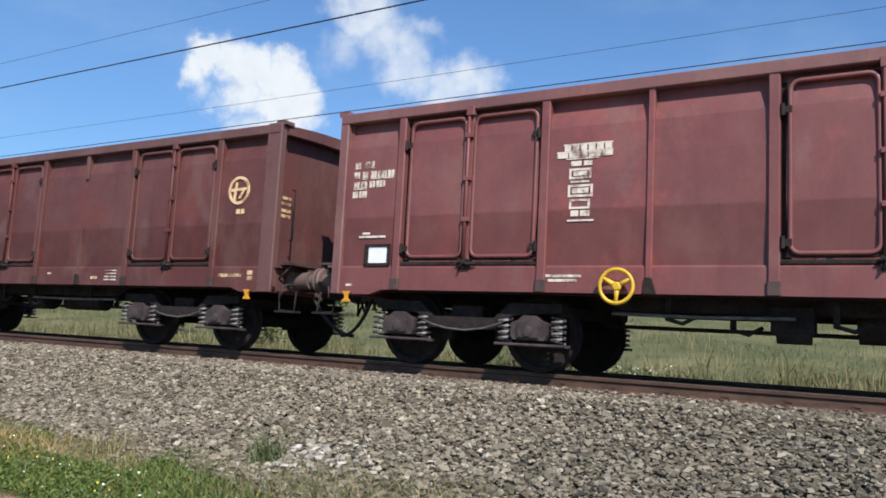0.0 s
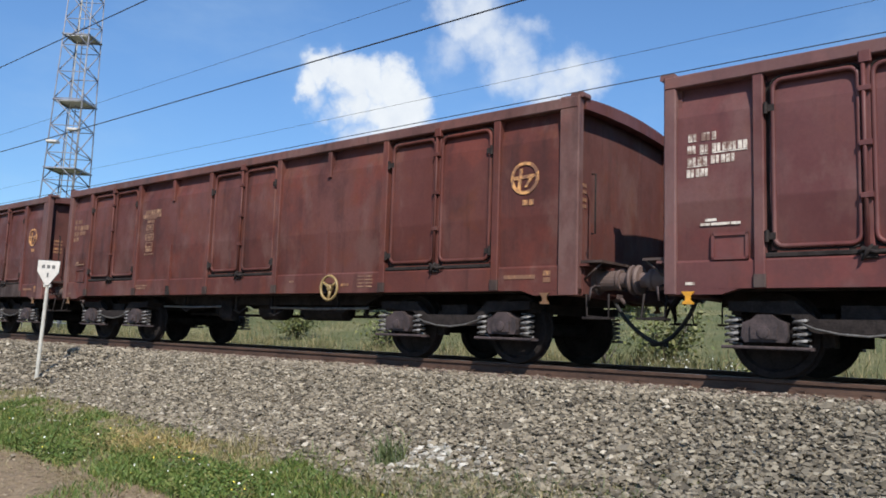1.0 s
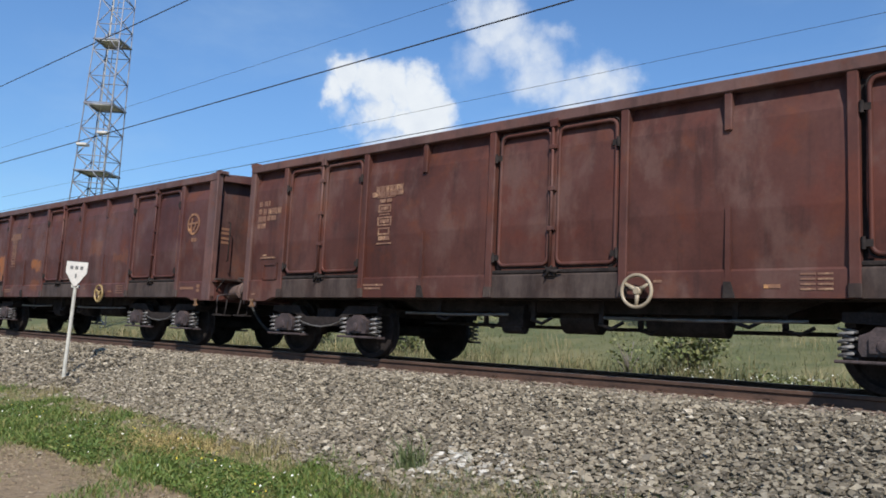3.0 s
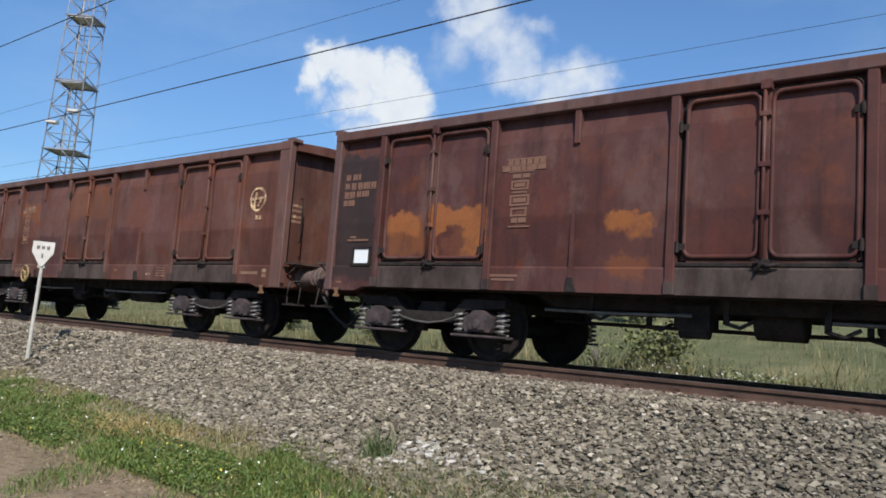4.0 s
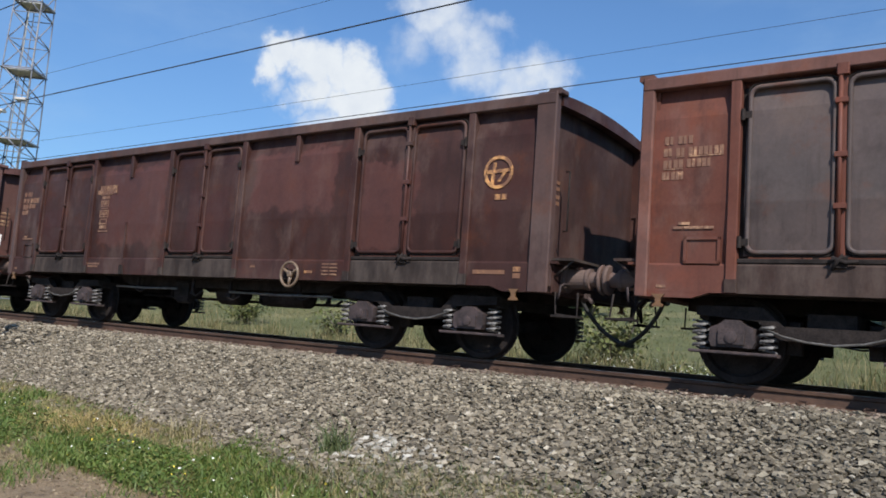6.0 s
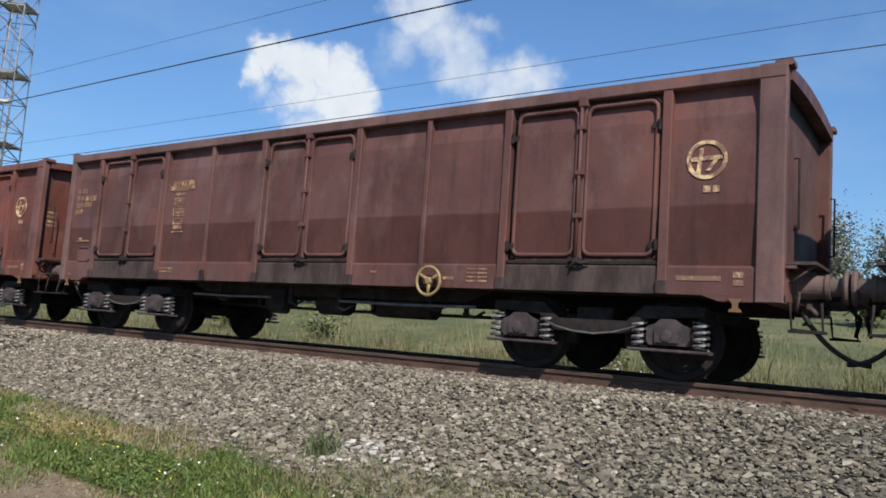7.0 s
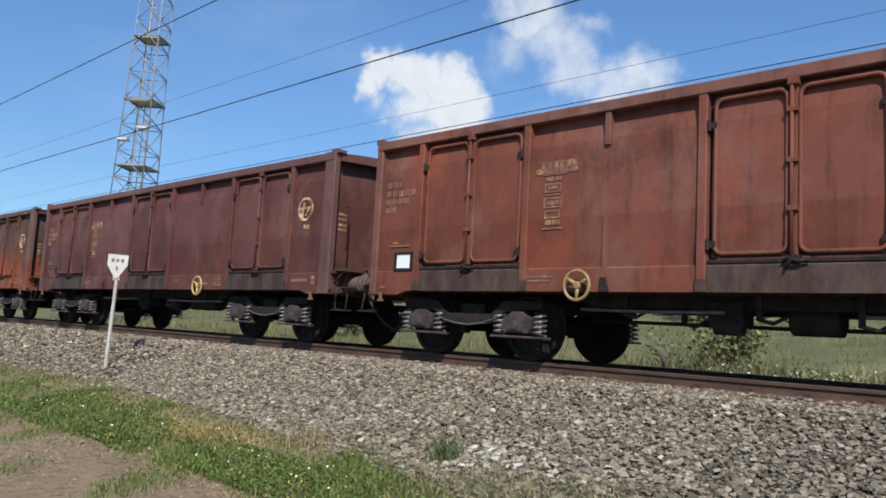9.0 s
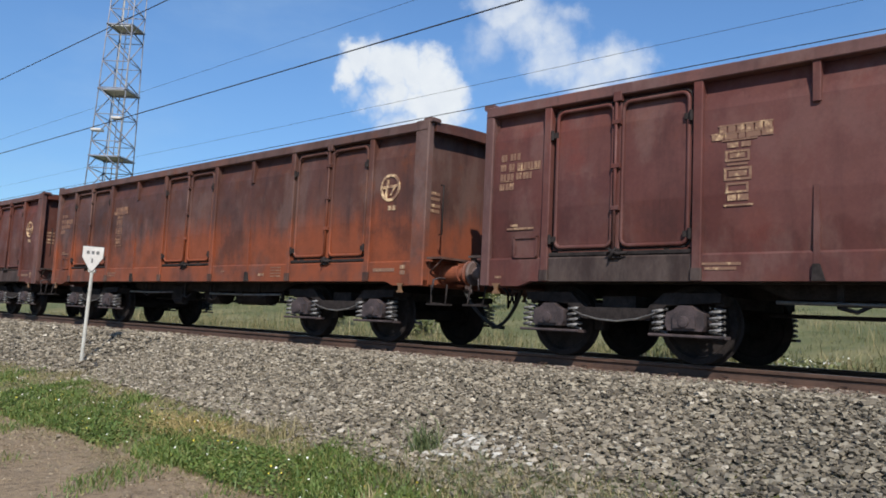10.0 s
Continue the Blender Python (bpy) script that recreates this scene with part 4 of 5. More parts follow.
def wheelset():
    """Two wheels on an axle, with a balance pocket that shows the turn."""
    sh = Shape()
    sh.lathe([(-1.02, 0.06), (-1.02, 0.075), (-0.75, 0.085), (0.75, 0.085), (1.02, 0.075), (1.02, 0.06)], n=14)
    for sg in (-1, 1):
        y = sg * 0.87
        rings = [(y + sg * 0.07, 0.10), (y + sg * 0.07, 0.14), (y + sg * 0.02, 0.17), (y + sg * 0.015, 0.36), (y + sg * 0.065, 0.385), (y + sg * 0.065, RADIUS - 0.012), (y + sg * 0.05, RADIUS - 0.003), (y - sg * 0.035, RADIUS), (y - sg * 0.05, RADIUS + 0.028), (y - sg * 0.07, RADIUS + 0.022), (y - sg * 0.07, 0.385), (y - sg * 0.02, 0.36), (y - sg * 0.02, 0.17), (y - sg * 0.07, 0.14), (y - sg * 0.07, 0.10)]
        sh.lathe(rings, n=36)
        for k in range(3):
            a = k * 2.094
            sh.box(0.26 * math.cos(a) - 0.035, 0.26 * math.cos(a) + 0.035, y + sg * 0.01 - 0.012, y + sg * 0.01 + 0.02, 0.26 * math.sin(a) - 0.035, 0.26 * math.sin(a) + 0.035)
    return sh


# markings: plain bars, as the lettering cannot be read
def bars(rows, seed, s0, z0, row_h, bar_h):
    """Rows of short bars from s0 rightwards: each row a list of (start, width)."""
    sh = Shape()
    y = -PANEL - 0.031
    for i, row in enumerate(rows):
        z = z0 - i * row_h
        for a, w in row:
            sh.box(X(s0 + a), X(s0 + a + w), y, y + 0.006, z - bar_h, z)
    return sh


def figures(a, n, wide, gap):
    """A run of n narrow bars, one for each stencilled figure."""
    return [(a + k * (wide + gap), wide * (0.72 if k % 3 == 1 else 1.0)) for k in range(n)]


# line, figures of one word, underlined
NUMBER_WORDS = ((0, figures(0.03, 2, 0.044, 0.012), False), (0, figures(0.175, 3, 0.044, 0.012), False),
                (1, figures(0.02, 2, 0.044, 0.012), False), (1, figures(0.155, 2, 0.044, 0.012), True), (1, figures(0.29, 7, 0.042, 0.012), True),
                (2, figures(0.02, 4, 0.044, 0.012), True), (2, figures(0.275, 5, 0.042, 0.012), False), (3, figures(0.01, 5, 0.040, 0.010), False))


def number_word(k):
    """One word of a stencilled line."""
    line, row, under = NUMBER_WORDS[k]
    z = 2.60 - 0.13 * line
    sh = bars([row], 0, 0.24, z, 0.13, 0.088)
    if under:
        sh.box(X(0.24 + row[0][0]), X(0.24 + row[-1][0] + row[-1][1]), -PANEL - 0.031, -PANEL - 0.025, z - 0.106, z - 0.094)
    return sh


def load_table():
    """A ruled load table: a wide head over a narrow column of boxed figures."""
    sh = Shape()
    y = -PANEL - 0.034
    s0, z0 = 3.13, 2.60

    def bar(a, b, top, h):
        sh.box(X(s0 + a), X(s0 + b), y, y + 0.006, z0 - top - h, z0 - top)

    def ring(a, b, top, h, w):
        bar(a, b, top, w)
        bar(a, b, top + h - w, w)
        bar(a, a + w, top + w, h - 2 * w)
        bar(b - w, b, top + w, h - 2 * w)

    bar(0.08, 0.66, 0.0, 0.016)
    for k in range(6):
        bar(0.095 + 0.095 * k, 0.172 + 0.095 * k, 0.018, 0.064)
    bar(0.0, 0.66, 0.085, 0.016)
    for a, b in ((0.02, 0.13), (0.16, 0.28), (0.31, 0.36), (0.39, 0.52), (0.55, 0.65)):
        bar(a - 0.008, b + 0.008, 0.104, 0.056)
    bar(0.12, 0.50, 0.165, 0.016)
    bar(0.18, 0.30, 0.20, 0.055)
    bar(0.33, 0.43, 0.20, 0.055)
    ring(0.16, 0.42, 0.285, 0.12, 0.024)
    bar(0.21, 0.37, 0.318, 0.05)
    bar(0.18, 0.40, 0.425, 0.022)
    ring(0.15, 0.44, 0.47, 0.14, 0.026)
    bar(0.20, 0.39, 0.508, 0.06)
    ring(0.17, 0.41, 0.635, 0.11, 0.024)
    bar(0.19, 0.28, 0.762, 0.065)
    bar(0.30, 0.41, 0.762, 0.065)
    bar(0.15, 0.46, 0.865, 0.02)
    return sh


def emblem():
    """A ring with plain bars in it."""
    sh = Shape()
    cx, cz, y = X(12.20), 2.34, -PANEL - 0.038
    n = 40
    v, f = [], []
    for k in range(n):
        a = 2 * math.pi * k / n
        for r in (0.210, 0.168):
            for yy in (y, y + 0.02):
                v.append((cx + r * math.cos(a), yy, cz + r * math.sin(a)))
    for k in range(n):
        i, j = 4 * k, 4 * ((k + 1) % n)
        f += [(i, j, j + 2, i + 2), (i + 1, i + 3, j + 3, j + 1), (i, i + 1, j + 1, j), (i + 2, j + 2, j + 3, i + 3)]
    sh.add(v, f)
    sh.prism([(cx - 0.18, cz - 0.02), (cx + 0.18, cz + 0.0), (cx + 0.18, cz + 0.04), (cx - 0.18, cz + 0.025)], y, y + 0.02)
    sh.prism([(cx - 0.105, cz - 0.14), (cx - 0.065, cz - 0.16), (cx - 0.035, cz + 0.12), (cx - 0.075, cz + 0.12)], y - 0.001, y + 0.02)
    sh.prism([(cx + 0.08, cz + 0.0), (cx + 0.125, cz + 0.0), (cx + 0.04, cz - 0.12), (cx - 0.005, cz - 0.12)], y - 0.001, y + 0.02)
    return sh


def small_marks():
    sh = bars([[(0.07, 0.12)], [(0.02, 0.10), (0.13, 0.20), (0.34, 0.10)]], 0, 0.38, 1.66, 0.045, 0.028)
    return sh


def sill_mark(s, w, z, h, y=0.042):
    return Shape().box(X(s), X(s + w), -PANEL - y, -PANEL - y + 0.008, z - h, z)


LOW_MARKS = ((3.05, 0.42, 1.12, 0.03), (3.08, 0.34, 1.07, 0.03), (7.75, 0.10, 1.12, 0.03), (0.24, 0.10, 0.99, 0.03))
REAR_MARKS = ((11.92, 0.46, 1.115, 0.05), (12.50, 0.10, 1.16, 0.06), (12.50, 0.10, 1.08, 0.06), (8.95, 0.16, 1.06, 0.04))


def grid_mark():
    sh = Shape()
    y = -PANEL - 0.042
    for a in (9.30, 9.46):
        for z in (1.00, 1.05, 1.10, 1.15):
            sh.box(X(a), X(a + 0.14), y, y + 0.006, z, z + 0.02)
    return sh


def end_marks():
    sh = Shape()
    for z in (1.96, 2.04, 2.14, 2.22):
        sh.box(X(12.837), X(12.846), -1.20, -1.00, z, z + 0.045)
    return sh


def card_frame():
    sh = Shape()
    y0, y1 = -PANEL - 0.050, -PANEL - 0.024
    s0, s1, z0, z1 = 0.52, 0.90, 1.22, 1.50
    for a, b, c, d in ((s0, s1, z0, z0 + 0.03), (s0, s1, z1 - 0.03, z1), (s0, s0 + 0.03, z0, z1), (s1 - 0.03, s1, z0, z1)):
        sh.box(X(a), X(b), y0, y1, c, d)
    sh.box(X(s0), X(s1), y1 - 0.005, y1 + 0.01, z0, z1)
    return sh


def card():
    return Shape().box(X(0.575), X(0.865), -PANEL - 0.036, -PANEL - 0.030, 1.26, 1.465)


TURN = pose(0, 0, 0, 0, 0, 180)
BACK = pose(2 * X(LENGTH / 2), 0, 0, 0, 0, 180)


def make_wagon(cfg):
    """One open bogie wagon: two sides with three double doors, ends, underframe, bogies."""
    wagon = tagged(new("open_freight_wagon"), cfg["label"], "freight wagon", "wagons of the passing train")
    made = []

    def put(name, key, build, mat, parent=None, label="", at=None, color=None):
        ob = part(name, cached(name, key, build, mat), parent or wagon, label, at)
        ob.color = (*(color or cfg["color"]), 1.0)
        ob["seed"], ob["wear"], ob["primer"] = cfg["seed"], cfg["wear"], cfg["primer"]
        ob["gloss"], ob["fade"], ob["course"] = cfg["gloss"], cfg["fade"], cfg["course"] if name in ("side_panel", "door_leaf") else 0.0
        made.append(ob)
        return ob

    # the top rails and corner posts have lost more of their colour
    dusty = tuple(0.78 * a + 0.22 * b for a, b in zip(cfg["color"], (0.235, 0.180, 0.165)))
    cuts = [0.02, 1.01, 2.99, STUBS[0], 5.43, 7.37, STUBS[1], 9.79, 11.77, 12.90]
    put("floor", 0, floor_pan, UNDER)
    put("centre_sill", 0, centre_sill, UNDER)
    for s in (1.9, 4.2, 6.4, 8.6, 10.9):
        put("cross_bearer", s, lambda: cross_bearer(s), UNDER)
    for y in (-1.22, 1.22):
        put("side_sill", y, lambda: side_sill(y), UNDER)
    for y in (-0.95, 0.90):
        put("truss", y, lambda: truss(y), UNDER)
    put("brake_cylinder", 0, brake_cylinder, UNDER)
    put("air_tank", 0, air_tank, UNDER)
    put("brake_valve", 0, brake_valve, UNDER)
    put("pull_rod", 0, pull_rod, UNDER)
    for s, y, z in ((4.35, -1.12, 0.66), (4.95, -0.8, 0.58), (5.95, -1.1, 0.64), (6.95, -1.12, 0.60), (7.25, -0.7, 0.56), (8.55, -1.1, 0.66), (9.0, -0.9, 0.60)):
        put("brake_lever", s, lambda: hanger(s, y, z), UNDER)
    put("brake_rod", 1, lambda: brake_rod(3.75, 5.6, -1.18, 0.715), ROD)
    put("brake_rod", 2, lambda: brake_rod(7.0, 9.3, -1.16, 0.70), ROD)
    for m, front in ((None, True), (BACK, False)):
        for i, (a, b) in enumerate(zip(cuts[:-1], cuts[1:])):
            if (a, b) in DOORS:
                mid = (a + b) / 2
                for j, (p, q) in enumerate(((a + 0.108, mid - 0.03), (mid + 0.03, b - 0.078))):
                    tone = cfg["doors"] if i == 1 else None
                    d = put("door_leaf", (i, j), lambda: leaf(p, q), cfg["paint"], at=m, color=tone)
                    put("pressed_frame", (i, j), lambda: leaf_frame(p, q), PAINT, d, color=tone)
                    put("door_gap", (i, j), lambda: leaf_gap(p, q), UNDER, d)
                    for z in (1.44, 2.76):
                        put("hinge", (i, j, z), lambda: hinge(a if j == 0 else b, z, 1 if j == 0 else -1), UNDER, d)
                put("door_sill_bar", i, lambda: door_bar(a + 0.056, b - 0.056), UNDER, at=m)
                rod = put("lock_rod", i, lambda: lock_rod(mid), cfg["paint"], at=m)
                put("lock_handle", i, lambda: lock_handle(mid), UNDER, rod, "dark steel latch handle")
                for s in (a + 0.09, mid, b - 0.08):
                    put("door_jamb", s, lambda: jamb(s), UNDER, at=m)
                put("lintel", i, lambda: lintel(a, b), PAINT, at=m)
                put("sill_flap", i, lambda: sill(a, b), FLAP if cfg["flap"] else PAINT, at=m)
            else:
                put("side_panel", i, lambda: side_panel(a, b), cfg["paint"], at=m)
                put("sill", i, lambda: sill(a, b), cfg["paint"], at=m)
        for s in [x for d in DOORS for x in d]:
            post = put("side_post", s, lambda: upright(s), cfg["paint"], at=m)
            put("post_foot", s, lambda: post_foot(s), FLAP, post, "blackened post foot")
        for s in STUBS:
            if cfg["posts"]:
                r = put("middle_post", s, lambda: middle_post(s), PAINT, at=m)
            else:
                put("stub_post", s, lambda: stub(s), PAINT, at=m)
                r = put("lower_rib", s, lambda: rib(s), PAINT, at=m)
            put("gusset", s, lambda: gusset(s), UNDER, r, "blackened gusset plate")
        put("top_rail", 0, top_rail, PAINT, at=m, color=dusty)
        for s, flip in ((0.0, False), (LENGTH, True)):
            put("corner_post", s, lambda: corner_post(s), PAINT, at=m, color=dusty)
            put("end_skirt", flip, lambda: end_skirt(flip), PAINT, at=m)
            put("corner_step", s, lambda: corner_step(s), UNDER, at=m)
            put("grab_rail", s, lambda: grab_rail(s), UNDER, at=m)
        for s in (0.27, 12.53):
            put("lifting_foot", s, lambda: tie_bracket(s), YELLOW, at=m, label="yellow lifting foot", color=cfg["foot"])
        for k in range(len(NUMBER_WORDS)):
            put("number_marking", k, lambda: number_word(k), MARK, at=m, label="worn pale stencilled figures", color=cfg["ink"])
        put("load_table", 0, load_table, MARK, at=m, label="worn pale ruled load table", color=cfg["ink"])
        badge = put("emblem", 0, emblem, MARK, at=m, label="worn round painted emblem", color=cfg["logo"])
        badge["fade"] = cfg["fade"] - 0.08
        put("small_marking", 0, small_marks, MARK, at=m, color=cfg["ink"])
        for row in LOW_MARKS:
            put("sill_marking", row, lambda: sill_mark(*row), MARK, at=m, color=cfg["ink"])
        for row in REAR_MARKS:
            put("sill_marking", row, lambda: sill_mark(*row), MARK, at=m, color=cfg["logo"])
        for row in ((12.17, 0.08, 2.06, 0.07, 0.036), (12.27, 0.07, 2.06, 0.07, 0.036)):
            put("emblem_caption", row, lambda: sill_mark(*row), MARK, at=m, color=cfg["logo"])
        put("end_marking", 0, end_marks, MARK, at=m, color=cfg["logo"])
        put("grid_marking", 0, grid_mark, MARK, at=m, color=cfg["ink"])
        holder = put("card_holder", 0, card_frame, UNDER if cfg["card"] else PAINT, at=m)
        if cfg["card"]:
            put("card", 0, card, CARD, holder, "white card in a holder")
    s = cfg["hand"]
    if s:
        z = 0.99
        put("handwheel", s, lambda: handwheel(s, z), YELLOW, label="three-spoked handbrake wheel", color=cfg["wheel"])
        put("handwheel_shaft", s, lambda: wheel_shaft(s, z), UNDER)
    for s in (0.0, LENGTH):
        put("end_wall", s, lambda: end_wall(s), END)
        put("end_beam", s, lambda: end_beam(s), PAINT)
        put("headstock", s, lambda: headstock(s), END)
        put("coupling", s, lambda: coupler(s), UNDER)
        put("uncoupling_bar", s, lambda: uncoupling_bar(s), BOGIE)
        put("tread_plate", s, lambda: end_shelf(s), FLAP)
        put("air_cock", s, lambda: air_cock(s), BOGIE)
        put("brake_hose", s, lambda: hose(s), RUBBER)
        for y in (-0.975, 0.975):
            b = put("buffer", (s, y), lambda: buffer_stock(s, y), END, label="tubular buffer stock", color=(0.150, 0.105, 0.092))
            put("buffer_head", (s, y), lambda: buffer_head(s, y), END, b, "dusty brown buffer plate", color=(0.150, 0.105, 0.092))
    wheels = []
    for c in (1.90, 10.90):
        bogie = put("bogie", 0, bolster, UNDER, at=pose(X(c), 0, 0))
        for m in (None, TURN):
            put("side_frame", 0, bogie_side, UNDER, bogie, at=m)
            put("brake_cable", 0, sag_cable, ROD, bogie, at=m)
            for a in (-0.9, 0.9):
                put("axle_box", a, lambda: axle_box(a), BOGIE, bogie, at=m)
                put("brake_block", a, lambda: brake_block(a), UNDER, bogie, at=m)
                for e in (-0.335, 0.335):
                    put("axle_spring", a + e, lambda: axle_spring(a + e), SPRING, bogie, at=m, label="coil spring with worn bright turns")
        for a in (-0.9, 0.9):
            wheels.append(put("wheelset", 0, wheelset, WHEEL, bogie, at=pose(a, 0, RADIUS)))
    return wagon, wheels


PALEINK, DIMINK = (0.74, 0.66, 0.56), (0.50, 0.30, 0.17)
BRIGHT, BRASS = (0.85, 0.52, 0.04), (0.36, 0.245, 0.10)
LOGO, ORANGE = (0.78, 0.54, 0.30), (0.72, 0.36, 0.13)


def cfg(what, color, wear=0.35, hand=3.9, wheel=BRASS, ink=DIMINK, logo=LOGO, card=False, flap=True, primer=0.0, foot=(0.22, 0.115, 0.055), doors=None, gloss=0.20, fade=0.135, course=0.25, posts=False, paint=PAINT):
    return dict(paint=paint, course=course, posts=posts, fade=fade, gloss=gloss, doors=doors, label=what + " open freight wagon with side doors, on rails", color=color, wear=wear, hand=hand, wheel=wheel, ink=ink, logo=logo, card=card, flap=flap, primer=primer, foot=foot)


WAGONS = [
    cfg("glossy maroon steel", (0.206, 0.061, 0.057), 0.05, 3.9, BRIGHT, PALEINK, card=True, flap=False, foot=(0.80, 0.36, 0.03), gloss=0.60, fade=0.0, course=0.6, posts=True),
    cfg("clean maroon steel", (0.124, 0.038, 0.035), 0.10, 3.9, BRIGHT, PALEINK, flap=False, foot=(0.80, 0.36, 0.03), gloss=0.35, fade=0.03, course=0.45),
    cfg("weathered dark brown steel", (0.118, 0.037, 0.029), 0.35, 8.8, BRASS, DIMINK, ORANGE, flap=False),
    cfg("weathered maroon-brown steel", (0.112, 0.036, 0.030), 0.25, 3.9, BRASS, (0.62, 0.40, 0.24), ORANGE),
    cfg("dull brown steel", (0.088, 0.031, 0.023), 0.40, 7.6, (0.40, 0.32, 0.22), DIMINK, ORANGE),
    cfg("scraped brown steel", (0.086, 0.032, 0.027), 0.55, 8.75, BRASS, DIMINK, ORANGE, card=True, fade=0.22, paint=SCRAPED),
    cfg("rust-brown steel", (0.118, 0.045, 0.030), 0.45, 3.9, BRASS, (0.55, 0.28, 0.14), LOGO, course=0.5, paint=SMEARED),
    cfg("sun-faded orange-red steel", (0.148, 0.052, 0.035), 0.40, 3.9, (0.62, 0.42, 0.12), (0.72, 0.42, 0.24), LOGO, doors=(0.105, 0.085, 0.080)),
    cfg("sooty grey-brown steel", (0.048, 0.0195, 0.0165), 0.30, 8.75, (0.22, 0.15, 0.10), DIMINK, ORANGE, paint=ROSY),
    cfg("faded dusky maroon steel", (0.126, 0.058, 0.050), 0.20, 8.8, BRASS, (0.72, 0.44, 0.22), LOGO, course=0.75, posts=True),
    cfg("red-brown steel", (0.168, 0.053, 0.036), 0.40, 8.9, (0.62, 0.44, 0.12), (0.70, 0.42, 0.22), LOGO),
    cfg("orange-brown rusted steel", (0.188, 0.060, 0.036), 0.55, 3.9, BRASS, (0.52, 0.26, 0.12), LOGO, card=True),
    cfg("dull maroon steel", (0.114, 0.039, 0.032), 0.20, 8.87, (0.56, 0.40, 0.14), (0.66, 0.44, 0.24), LOGO, paint=ROSY),
    cfg("grey-brown, orange-primed steel", (0.096, 0.040, 0.029), 0.45, 0, BRASS, (0.46, 0.25, 0.13), LOGO, flap=False, primer=0.9),
    cfg("red-brown steel", (0.114, 0.036, 0.025), 0.35, 3.9),
    cfg("brown steel", (0.095, 0.032, 0.025), 0.35, 3.9),
]

TRAIN = []
for i, c in enumerate(WAGONS):
    c["seed"] = 3.7 * i
    TRAIN.append(make_wagon(c))


# ---- plants ----
def blades(name, x, y, z, tall, wide, mat, label, seed, lean=0.5, category="grass"):
    """Bent blades of two segments, one mesh."""
    rng = np.random.default_rng(seed)
    n = len(x)
    a = rng.uniform(0, 2 * np.pi, n)
    h = tall * rng.lognormal(0, 0.35, n)
    w = wide * rng.uniform(0.6, 1.4, n)
    b = a + rng.normal(0, 0.6, n) + np.pi / 2
    l1 = h * lean * rng.uniform(0.1, 0.6, n)
    l2 = l1 + h * lean * rng.uniform(0.2, 1.0, n)
    ca, sa, cb, sb = np.cos(a) * w, np.sin(a) * w, np.cos(b), np.sin(b)
    p = np.zeros((n, 5, 3))
    p[:, 0], p[:, 1] = np.stack([x - ca, y - sa, z], -1), np.stack([x + ca, y + sa, z], -1)
    mx, my = x + cb * l1, y + sb * l1
    p[:, 2] = np.stack([mx + ca * 0.8, my + sa * 0.8, z + h * 0.6], -1)
    p[:, 3] = np.stack([mx - ca * 0.8, my - sa * 0.8, z + h * 0.6], -1)
    p[:, 4] = np.stack([x + cb * l2, y + sb * l2, z + h * rng.uniform(0.8, 1.0, n)], -1)
    k = 5 * np.arange(n)[:, None]
    f = np.concatenate([k + np.array([0, 1, 2]), k + np.array([0, 2, 3]), k + np.array([3, 2, 4])])
    return bulk(name, p.reshape(-1, 3), f, mat, label, category)


def patchy(x, y, s, o):
    return 0.5 + 0.25 * np.sin(x * s + o) * np.cos(y * s * 1.3 + o * 2) + 0.25 * np.sin(x * s * 2.7 + y * s * 1.9 + o * 3)


